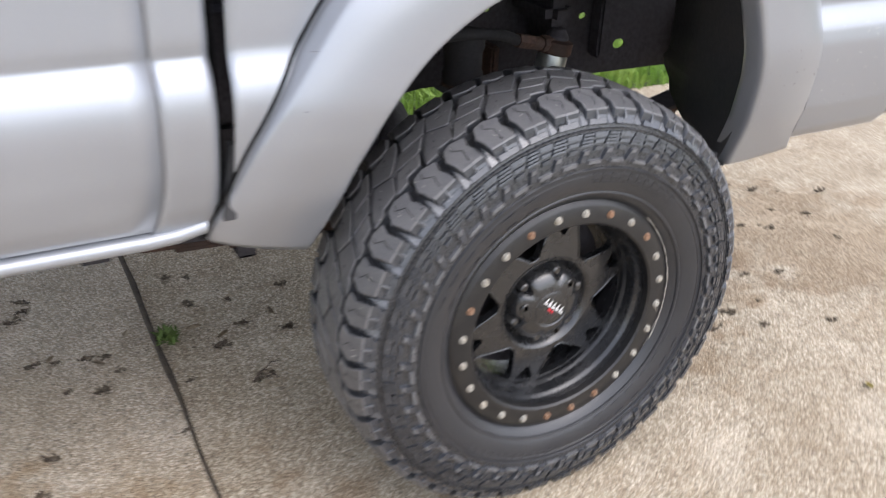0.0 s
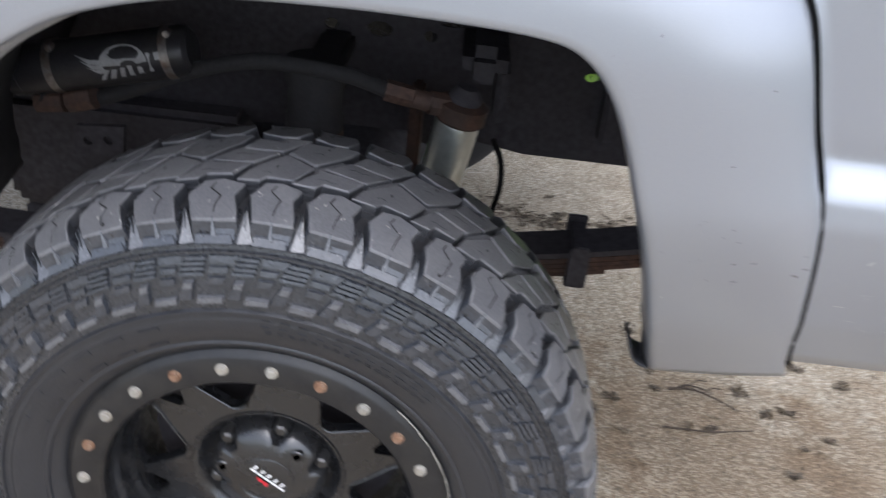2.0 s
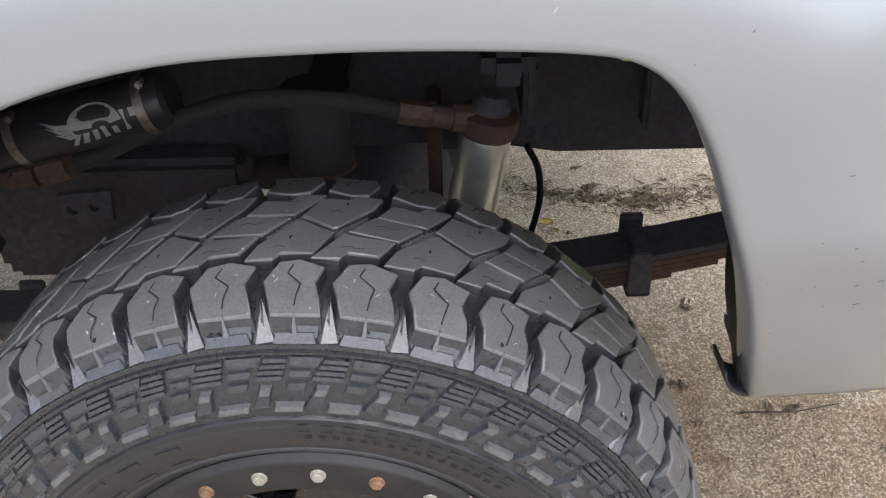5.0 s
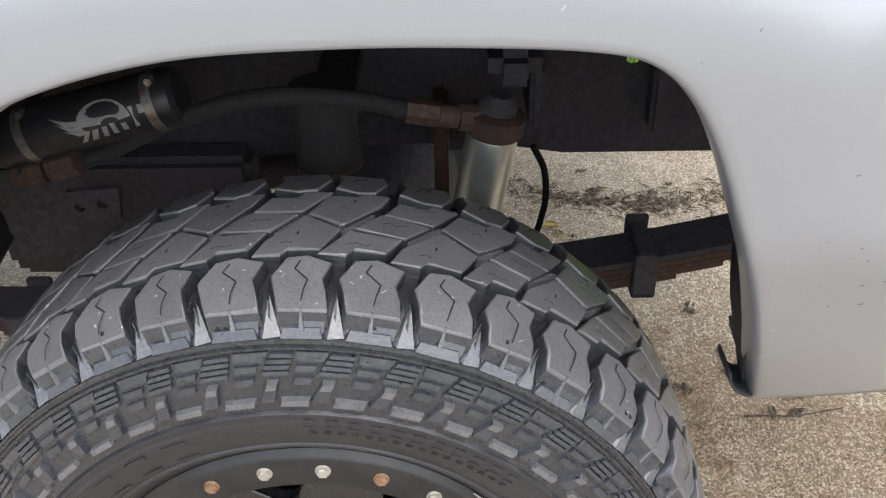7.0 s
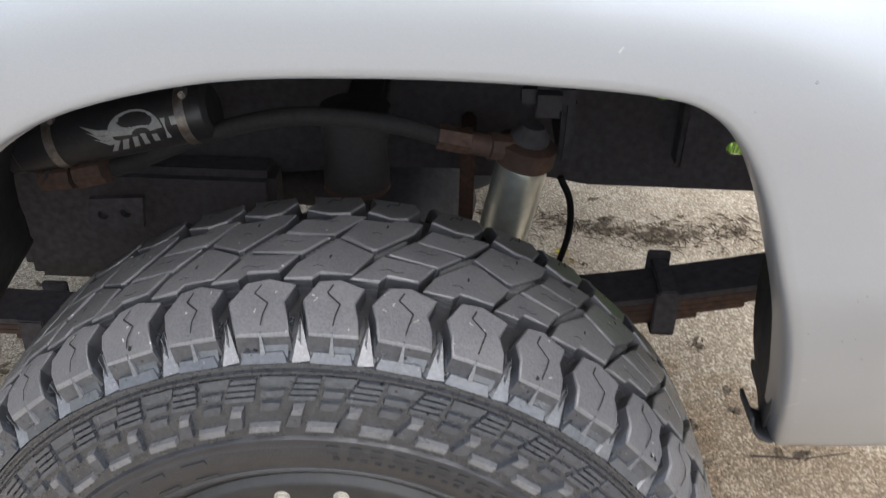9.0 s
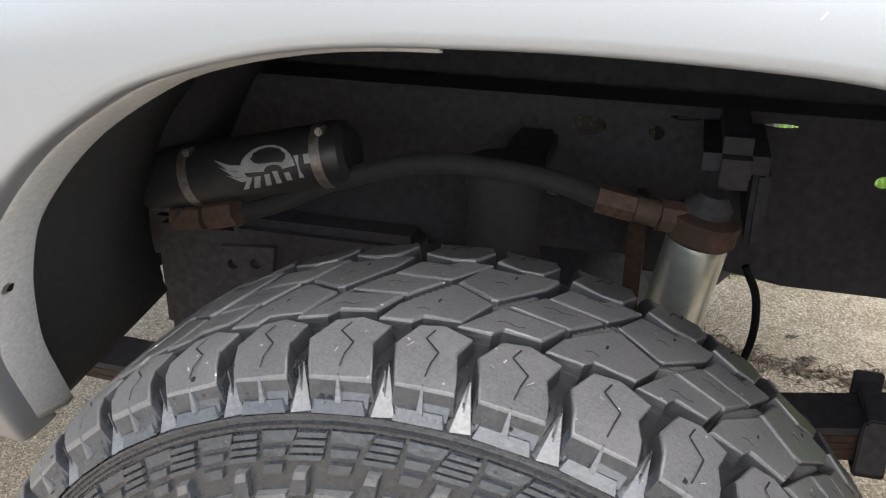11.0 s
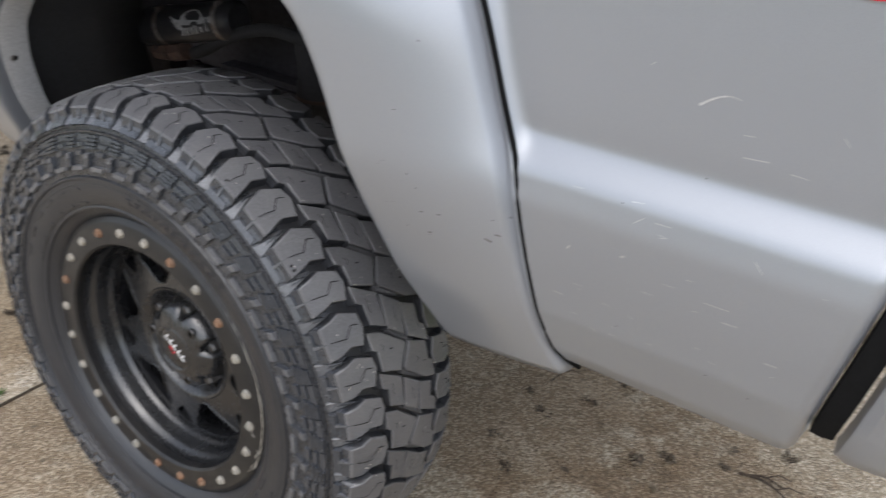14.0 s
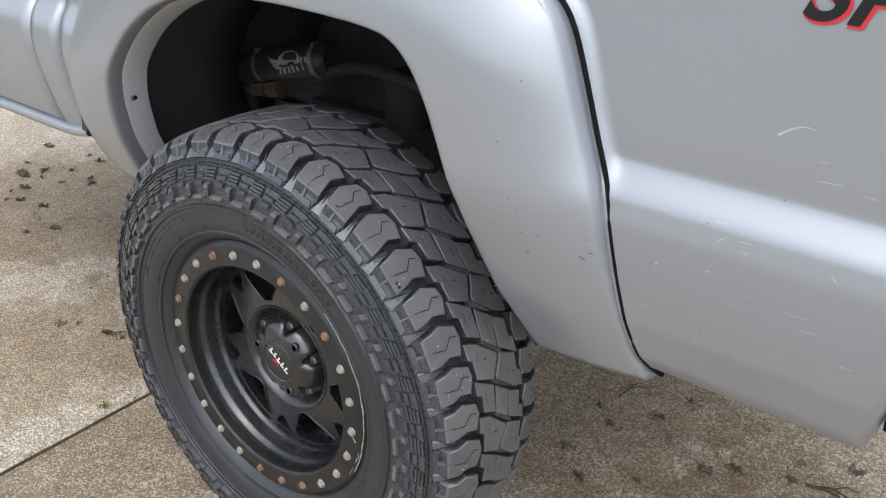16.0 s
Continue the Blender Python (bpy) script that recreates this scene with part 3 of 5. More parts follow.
def plate_with_holes(bm, outline, holes, y0, y1, sides=14):
    edges = []
    loops = [outline] + [[(x + rx * math.cos(2 * math.pi * k / sides), z + rz * math.sin(2 * math.pi * k / sides)) for k in range(sides)] for x, z, rx, rz in holes]
    for lp in loops:
        vs = [bm.verts.new((x, y0, z)) for x, z in lp]
        edges += [bm.edges.new((vs[k], vs[(k + 1) % len(vs)])) for k in range(len(vs))]
    res = bmesh.ops.triangle_fill(bm, use_beauty=True, edges=edges)
    faces = [g for g in res["geom"] if isinstance(g, bmesh.types.BMFace)]
    ext = bmesh.ops.extrude_face_region(bm, geom=faces)
    for g in ext["geom"]:
        if isinstance(g, bmesh.types.BMVert):
            g.co.y = y1


bm = bmesh.new()
RAIL_LOW = [(-1.85, 0.665), (-0.5, 0.655), (-0.16, 0.655), (-0.09, 0.662), (-0.02, 0.671), (0.10, 0.674), (0.22, 0.669), (0.30, 0.656), (0.88, 0.655)]
plate_with_holes(bm, RAIL_LOW + [(0.88, 0.855), (-1.85, 0.855)], RAIL_HOLES, 0.565, 0.571)
V = grid(bm, [[(x, y, z - dz) for y, dz in ((0.565, 0.0), (0.635, 0.0), (0.635, 0.006), (0.565, 0.006))] for x, z in RAIL_LOW], close=True)
box(bm, -1.85, 0.88, 0.565, 0.635, 0.855, 0.861, 0.001)
part("frame_rail", bm, CHASSIS, truck, "black steel frame rail with punched holes", 30)
bm = bmesh.new()
box(bm, -1.85, 0.88, 1.32, 1.39, 0.70, 0.86, 0.004)
part("frame_rail", bm, CHASSIS, truck, "black steel frame rail with punched holes", 30)
bm = bmesh.new()
box(bm, 0.409, 0.437, 0.52, 0.562, 0.70, 0.86, 0.006)
part("rail_bracket", bm, CHASSIS, truck, "black bracket bolted to the frame rail")
bm = bmesh.new()
plate_with_holes(bm, [(-0.365, 0.642), (-0.292, 0.648), (-0.286, 0.694), (-0.357, 0.688)], [(-0.342, 0.666, 0.007, 0.007), (-0.312, 0.670, 0.007, 0.007)], 0.40, 0.41)
part("hanger_plate", bm, CHASSIS, truck, "grey-black plate with two holes", 30)
bm = bmesh.new()
box(bm, -0.40, -0.14, 0.50, 0.562, 0.545, 0.68, 0.012)
part("frame_gusset", bm, CHASSIS, truck, "black frame kick-up above the axle")
bm = bmesh.new()
box(bm, 0.08, 0.25, 0.66, 1.02, 0.585, 0.72, 0.045)
part("muffler", bm, CHASSIS, truck, "dark rounded muffler behind the shock", 40)
bm = bmesh.new()
rows = []
for k in range(9):
    a = math.pi * k / 16
    rows.append([(0.460 - 0.026 * math.sin(a), 0.126 + 0.05 * j, 0.582 + 0.030 * (1 - math.cos(a))) for j in (0, 0.3, 0.7, 1)])
grid(bm, rows)
hook = part("lip_flange", bm, LINER, truck, "dirty curled flange at the lip's lower end", 50)
hs = hook.modifiers.new("thickness", "SOLIDIFY")
hs.thickness = 0.003
bm = bmesh.new()
box(bm, -1.50, -0.585, 0.58, 1.10, 0.50, 0.69, 0.05)
part("fuel_tank", bm, CHASSIS, truck, "dark underslung tank beside the frame", 40)
bm = bmesh.new()
box(bm, -0.575, -0.22, 0.575, 0.92, 0.428, 0.652, 0.024)
part("silencer_box", bm, CHASSIS, truck, "dark rounded silencer under the frame rail", 40)

# axle
bm = bmesh.new()
tube(bm, [(0, 0.24, 0.40), (0, 0.3, 0.40), (0, 0.75, 0.40), (0, 0.85, 0.40), (0, 0.95, 0.40), (0, 1.05, 0.40), (0, 1.15, 0.40), (0, 1.70, 0.40)],
     [0.045, 0.045, 0.045, 0.11, 0.15, 0.11, 0.045, 0.045], 20)
part("axle", bm, CHASSIS, truck, "dirty black axle tube and differential")
bm = bmesh.new()
tube(bm, [(-0.02, 0.95, 0.42), (-0.1, 0.95, 0.428), (-0.14, 0.95, 0.432), (-1.5, 0.95, 0.56)], [0.04, 0.035, 0.052, 0.052], 20)
part("propshaft", bm, CHASSIS, truck, "dark drive shaft running to the axle")
bm = bmesh.new()
tube(bm, [(0, y, 0.40) for y in (0.125, 0.13, 0.2, 0.21)], [0.155, 0.168, 0.168, 0.13], 40)
part("brake_drum", bm, CHASSIS, truck, "dark brake drum behind the spokes")

# leaf spring with rebound clip


def spring_z(x):
    return 0.497 + (0.06 if x > 0 else 0.15) * x + 0.17 * x * x


for k, (a, b, off, t) in enumerate([(-0.74, 0.74, 0.0110, 0.0090), (-0.66, 0.66, 0.0020, 0.0080), (-0.6, 0.56, -0.0062, 0.0072), (-0.5, 0.50, -0.0136, 0.0066), (-0.42, 0.44, -0.0206, 0.0062)]):
    bm = bmesh.new()
    rows = []
    for x in steps(a, b, 24):
        z = spring_z(x) + off + 0.008
        rows.append([(x, 0.397, z), (x, 0.469, z), (x, 0.469, z + t), (x, 0.397, z + t)])
    V = grid(bm, rows, close=True)
    bm.faces.new(V[0])
    bm.faces.new(V[-1][::-1])
    part("spring_leaf", bm, CHASSIS if k == 0 else RUST, truck, "rusty leaf of the rear spring")
bm = bmesh.new()
zc = spring_z(0.395)
box(bm, 0.380, 0.412, 0.388, 0.396, zc - 0.03, zc + 0.038, 0.002)
box(bm, 0.380, 0.412, 0.470, 0.478, zc - 0.03, zc + 0.052, 0.002)
box(bm, 0.380, 0.412, 0.388, 0.478, zc - 0.030, zc - 0.022, 0.002)
box(bm, 0.384, 0.408, 0.388, 0.478, zc + 0.034, zc + 0.042, 0.002)
part("spring_clip", bm, CHASSIS, truck, "black steel rebound clip round the leaves")
bm = bmesh.new()
zc = spring_z(-0.47)
box(bm, -0.488, -0.452, 0.386, 0.396, zc - 0.026, zc + 0.034, 0.002)
box(bm, -0.488, -0.452, 0.470, 0.480, zc - 0.026, zc + 0.040, 0.002)
box(bm, -0.488, -0.452, 0.386, 0.480, zc - 0.026, zc - 0.019, 0.002)
part("spring_clip", bm, CHASSIS, truck, "black steel rebound clip round the leaves")
for x in (-0.74, 0.74):
    bm = bmesh.new()
    z = spring_z(x) + 0.04
    tube(bm, [(x, 0.39, z), (x, 0.475, z)], 0.024, 14)
    box(bm, x - 0.03, x + 0.03, 0.37, 0.388, z - 0.03, z + 0.14, 0.006)
    box(bm, x - 0.03, x + 0.03, 0.478, 0.56, z - 0.03, z + 0.14, 0.006)
    part("spring_shackle", bm, CHASSIS, truck, "dark spring shackle below the frame")
bm = bmesh.new()
box(bm, -0.07, 0.07, 0.39, 0.475, 0.44, 0.5, 0.006)
box(bm, -0.09, 0.09, 0.385, 0.48, 0.520, 0.535, 0.004)
for x in (-0.06, 0.06):
    for y in (0.388, 0.478):
        tube(bm, [(x, y, 0.36), (x, y, 0.585)], 0.007, 8)
part("u_bolts", bm, RUST, truck, "rusty spring plate and u-bolts")

# shock absorber, hose and remote reservoir
top, low = Vector((0.190, 0.385, 0.772)), Vector((0.118, 0.40, 0.36))
ax = (top - low).normalized()
bm = bmesh.new()
tube(bm, [low, low + ax * 0.02, top - ax * 0.006, top], [0.024, 0.0315, 0.0315, 0.030], 32)
shock = part("shock_absorber", bm, GALV, truck, "zinc-plated shock absorber body")
bm = bmesh.new()
tube(bm, [top, top + ax * 0.004, top + ax * 0.026, top + ax * 0.03], [0.033, 0.036, 0.036, 0.026], 24)
part("shock_cap", bm, RUST, shock, "dirty brown-black shock top cap")
bm = bmesh.new()
box(bm, 0.185, 0.25, 0.40, 0.565, 0.815, 0.87, 0.018)
box(bm, 0.238, 0.256, 0.44, 0.565, 0.745, 0.83, 0.006)
tube(bm, [top + ax * 0.02, top + ax * 0.036, top + ax * 0.05], [0.022, 0.024, 0.014], 16)
part("shock_mount", bm, CHASSIS, truck, "black shock mount on the frame rail")
bm = bmesh.new()
f0 = top + ax * 0.018
tube(bm, [f0, f0 + Vector((-0.045, -0.012, 0.008))], 0.017, 8)
tube(bm, [f0 + Vector((-0.045, -0.012, 0.008)), f0 + Vector((-0.068, -0.016, 0.014))], 0.0135, 12)
tube(bm, [f0 + Vector((-0.068, -0.016, 0.014)), f0 + Vector((-0.105, -0.02, 0.022))], 0.015, 6)
part("hose_fitting", bm, HOSE_RUST, shock, "rust-brown hose fitting")
h0 = f0 + Vector((-0.105, -0.02, 0.022))
bm = bmesh.new()
hose = curve_through([h0, (0.03, 0.35, 0.832), (-0.08, 0.35, 0.836), (-0.19, 0.365, 0.80), (-0.28, 0.38, 0.755), (-0.35, 0.375, 0.735), (-0.385, 0.36, 0.745)], 40)
tube(bm, hose, 0.011, 12)
part("shock_hose", bm, HOSE, shock, "black rubber hose to the reservoir")
bm = bmesh.new()
tube(bm, [(-0.31, 0.365, 0.752), (-0.345, 0.365, 0.742)], 0.018, 8)
tube(bm, [(-0.352, 0.365, 0.74), (-0.39, 0.365, 0.735)], 0.016, 8)
part("hose_fitting", bm, HOSE_RUST, shock, "rust-brown hose fitting")
ra, rb = Vector((-0.425, 0.372, 0.772)), Vector((-0.172, 0.372, 0.833))
rd = (rb - ra).normalized()
bm = bmesh.new()
tube(bm, [ra, ra + rd * 0.004, ra + rd * 0.02, ra + rd * 0.022, rb - rd * 0.014, rb - rd * 0.012, rb - rd * 0.005, rb], [0.026, 0.033, 0.033, 0.035, 0.035, 0.0345, 0.033, 0.026], 40)
res = part("shock_reservoir", bm, RES, truck, "black remote shock reservoir with worn silver graphics", 30)


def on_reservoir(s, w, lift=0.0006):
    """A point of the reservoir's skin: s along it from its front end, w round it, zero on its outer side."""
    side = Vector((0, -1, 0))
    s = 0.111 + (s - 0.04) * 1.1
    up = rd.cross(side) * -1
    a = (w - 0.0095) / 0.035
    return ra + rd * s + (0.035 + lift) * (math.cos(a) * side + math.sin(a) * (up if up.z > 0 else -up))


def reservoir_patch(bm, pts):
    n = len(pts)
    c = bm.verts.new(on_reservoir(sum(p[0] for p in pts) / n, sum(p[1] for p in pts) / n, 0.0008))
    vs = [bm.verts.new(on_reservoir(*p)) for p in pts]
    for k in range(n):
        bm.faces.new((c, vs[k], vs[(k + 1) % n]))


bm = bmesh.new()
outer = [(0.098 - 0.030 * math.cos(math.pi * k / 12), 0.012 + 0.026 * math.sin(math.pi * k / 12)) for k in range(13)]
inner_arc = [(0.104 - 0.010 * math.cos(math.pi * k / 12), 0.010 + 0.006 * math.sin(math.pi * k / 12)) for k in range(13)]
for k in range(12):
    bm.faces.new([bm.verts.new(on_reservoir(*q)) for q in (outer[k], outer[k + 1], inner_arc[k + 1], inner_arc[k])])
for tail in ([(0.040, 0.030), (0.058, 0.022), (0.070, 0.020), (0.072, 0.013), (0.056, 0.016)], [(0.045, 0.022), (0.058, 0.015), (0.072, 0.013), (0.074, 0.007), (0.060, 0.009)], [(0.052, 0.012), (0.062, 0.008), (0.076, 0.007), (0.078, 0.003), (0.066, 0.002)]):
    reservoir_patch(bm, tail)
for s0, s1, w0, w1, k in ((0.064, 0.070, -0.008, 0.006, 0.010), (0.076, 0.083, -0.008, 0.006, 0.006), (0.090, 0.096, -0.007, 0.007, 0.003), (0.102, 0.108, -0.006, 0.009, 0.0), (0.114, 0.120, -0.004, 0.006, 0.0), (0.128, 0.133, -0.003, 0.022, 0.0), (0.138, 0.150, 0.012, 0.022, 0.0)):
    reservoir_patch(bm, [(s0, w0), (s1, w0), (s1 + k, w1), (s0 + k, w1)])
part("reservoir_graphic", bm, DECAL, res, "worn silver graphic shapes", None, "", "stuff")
for s in (0.064, 0.226):
    bm = bmesh.new()
    tube(bm, [ra + rd * s, ra + rd * (s + 0.012)], 0.0365, 40, False)
    c = ra + rd * (s + 0.006) + Vector((0, -0.02, 0.034))
    box(bm, c.x - 0.004, c.x + 0.004, c.y - 0.009, c.y + 0.009, c.z - 0.006, c.z + 0.003, 0.002)
    part("band_clamp", bm, BAND, res, "steel worm-drive band clamp")

# bump stop, brake line
bm = bmesh.new()
tube(bm, [(-0.012, 0.40, z) for z in (0.722, 0.725, 0.75, 0.755, 0.79, 0.80, 0.83)], [0.034, 0.040, 0.041, 0.038, 0.038, 0.042, 0.042], 24)
box(bm, -0.03, 0.02, 0.42, 0.562, 0.795, 0.822, 0.006)
stop = part("bump_stop", bm, HOSE, truck, "black rubber bump stop below the frame")
bm = bmesh.new()
tube(bm, [(-0.012, 0.40, 0.724), (-0.012, 0.40, 0.730)], 0.0415, 24)
part("bump_stop_rim", bm, RUST, stop, "rusty rim of the bump stop")
bm = bmesh.new()
tube(bm, curve_through([(0.245, 0.45, 0.72), (0.262, 0.45, 0.68), (0.262, 0.45, 0.62), (0.235, 0.45, 0.55), (0.15, 0.46, 0.48)], 24), 0.0045, 8)
part("brake_line", bm, BLACK, truck, "thin black brake line")
bm = bmesh.new()
box(bm, 0.115, 0.135, 0.50, 0.56, 0.58, 0.76, 0.005)
part("rail_bracket", bm, HOSE_RUST, truck, "rusty bracket on the frame")

# ---- the wheel ----
SIDE_R = [0.236, 0.245, 0.262, 0.285, 0.303, 0.34, 0.368, 0.385, 0.404]
SIDE_Y = [0.004, -0.004, -0.014, -0.020, -0.021, -0.017, -0.008, 0.004, 0.012]
side_y = lerp_table(SIDE_R, SIDE_Y)


def crown(y):
    """The tread's radius across its width."""
    k = (y - 0.113) / 0.113
    return 0.4185 - 0.006 * k * k - 0.006 * abs(k) ** 6 - 0.42 * max(0.0, 0.012 - y, y - 0.2145)


bm = bmesh.new()
lathe(bm, [(0.012, 0.190), (0.000, 0.1905), (-0.0035, 0.194), (-0.0035, 0.226), (-0.001, 0.230), (0.003, 0.236), (0.010, 0.238), (0.016, 0.237), (0.018, 0.19), (0.012, 0.190)], 120)
wheel = part("wheel", bm, RING, truck, "black beadlock-style wheel with a wide off-road tyre", 40)

bm = bmesh.new()
prof = list(zip(SIDE_Y, SIDE_R))
prof = [(0.02, 0.228)] + prof[:2] + [(-0.0080, 0.2512), (-0.0112, 0.2518), (-0.0124, 0.2545), (-0.0122, 0.2560), (-0.0112, 0.2575)] + prof[2:4] + [(-0.0198, 0.2915), (-0.0208, 0.2922), (-0.0204, 0.2932)] + [(-0.0205, 0.300), (-0.0235, 0.301), (-0.0235, 0.304), (-0.020, 0.306)] + prof[5:6] + [(-0.0085, 0.366), (-0.0115, 0.367), (-0.0115, 0.369), (-0.0075, 0.370), (-0.0065, 0.373), (-0.0095, 0.374), (-0.009, 0.376), (-0.003, 0.378), (0.006, 0.388), (0.020, 0.396)]
prof += [(y, crown(y) - 0.0145) for y in (0.03, 0.06, 0.09, 0.113, 0.14, 0.17, 0.195)]
prof += [(0.206, 0.396), (0.222, 0.388), (0.236, 0.36), (0.246, 0.32), (0.244, 0.28), (0.225, 0.24), (0.2, 0.228)]
cut_at = 17
lathe(bm, prof[:cut_at], 168)
for f in bm.faces:
    f.material_index = 0
split = len(bm.faces)
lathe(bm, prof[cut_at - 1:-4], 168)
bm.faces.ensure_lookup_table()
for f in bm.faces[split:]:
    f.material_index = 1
lathe(bm, prof[-5:], 168)
bmesh.ops.remove_doubles(bm, verts=bm.verts[:], dist=0.00001)
for f in bm.faces:
    c = f.calc_center_median()
    r = math.hypot(c.x, c.z - HUB.z)
    if f.material_index == 1 and c.y < 0.02 and r < 0.379:
        f.material_index = 2
part("tyre", bm, [SIDEWALL, BASE, BAND_RUBBER], wheel, "black rubber tyre casing with dusty sidewall", 28)

wear = random.Random(31)

# pitches of two lengths round the tread
pitches = "SLSLLSLLSLSSLLSLSLLSSLSLLSLSLSLLSSLSLSLLSL"
span = {"L": 8.9, "S": 8.1}
total = sum(span[c] for c in pitches)
starts, a0 = [], -19.2
for c in pitches:
    w = span[c] * 360 / total
    starts.append((radians(a0), radians(w)))
    a0 += w


def tread(bm, a, w, poly, depth=0.0165, mat_index=0, draft=0.0018):
    """One tread block: poly in parts of the pitch and metres across."""
    def ang(p, y):
        return a + w * (p + 0.5)
    n = len(poly)
    cp, cy = sum(p for p, _ in poly) / n, sum(y for _, y in poly) / n
    wide = w * 0.41
    low, mid, brow, top = [], [], [], []
    for p, y in poly:
        dp, dy = (p - cp) * wide, y - cy
        d = math.hypot(dp, dy)
        worn = wear.uniform(0.7, 1.5)
        s, e = (d - 0.0019 * worn) / d, (d - 0.0006 * worn) / d
        g = (d + draft) / d
        low.append(wheel_point(ang(cp + (p - cp) * g, cy + dy * g), cy + dy * g, crown(y) - depth))
        mid.append(wheel_point(ang(p, y), y, crown(y) - 0.0019 * worn))
        brow.append(wheel_point(ang(cp + (p - cp) * e, cy + dy * e), cy + dy * e, crown(cy + dy * e) - 0.0006 * worn))
        top.append(wheel_point(ang(cp + (p - cp) * s, cy + dy * s), cy + dy * s, crown(cy + dy * s)))
    L, M, B, T = ([bm.verts.new(v) for v in lp] for lp in (low, mid, brow, top))
    for i in range(n):
        j = (i + 1) % n
        # sides inside the grooves take BLOCK, tinted dark as if shaded
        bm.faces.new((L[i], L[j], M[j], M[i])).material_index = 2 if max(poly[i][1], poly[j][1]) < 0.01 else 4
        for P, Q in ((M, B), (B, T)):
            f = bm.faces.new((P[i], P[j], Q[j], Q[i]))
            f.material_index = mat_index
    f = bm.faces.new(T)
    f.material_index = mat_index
    return ang


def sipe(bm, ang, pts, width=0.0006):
    """A thin flat strip on a block's top; dark, it paints the shade of a cut."""
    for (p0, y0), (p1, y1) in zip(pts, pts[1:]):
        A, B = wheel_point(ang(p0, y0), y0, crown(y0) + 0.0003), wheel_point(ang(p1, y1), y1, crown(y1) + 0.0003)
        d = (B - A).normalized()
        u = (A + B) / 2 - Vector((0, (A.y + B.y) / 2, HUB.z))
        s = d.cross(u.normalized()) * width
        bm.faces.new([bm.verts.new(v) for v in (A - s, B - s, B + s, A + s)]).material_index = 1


def raised(bm, a, w, poly, h, base=0.004, taper=0.0015, mat_index=0):
    """A raised pad on the outer sidewall: poly in parts of the pitch and radius."""
    n = len(poly)
    cp, cr = sum(p for p, _ in poly) / n, sum(r for _, r in poly) / n
    low, top = [], []
    for p, r in poly:
        low.append(wheel_point(a + w * (p + 0.5), side_y(r) + base, r))
        d = max(0.002, math.hypot((p - cp) * w * cr, r - cr))
        s = max(0.3, (d - taper) / d)
        top.append(wheel_point(a + w * (cp + (p - cp) * s + 0.5), side_y(cr + (r - cr) * s) - h, cr + (r - cr) * s))
    prism(bm, low, top, mat_index, (False, True))


SHOULDER = [(-0.31, -0.001), (-0.35, 0.006), (-0.375, 0.012), (-0.46, 0.029), (-0.28, 0.054), (0.02, 0.058), (0.40, 0.0485), (0.30, 0.028), (0.375, 0.012), (0.40, 0.006), (0.42, -0.001)]


def turned(poly):
    """The same block turned half round about the middle of its strip."""
    return [(0.33 - p, 0.2265 - y) for p, y in poly]


# slanted strips across the tread, cut alternately into two long blocks or three short ones
LONG = [(-0.82, 0.0575), (-0.69, 0.080), (-0.16, 0.1185), (-0.07, 0.1195), (0.44, 0.1000), (0.19, 0.066), (-0.30, 0.066), (-0.40, 0.0575)]
SHORT = [(-0.82, 0.0595), (-0.43, 0.0985), (0.31, 0.0945), (0.11, 0.069), (-0.34, 0.069), (-0.43, 0.0595)]
CENTRE = [(-0.37, 0.1025), (-0.02, 0.1315), (0.70, 0.124), (0.36, 0.0955)]
MIDDLE = {0: [LONG, turned(LONG)], 1: [SHORT, CENTRE, turned(SHORT)]}
rnd = random.Random(4)
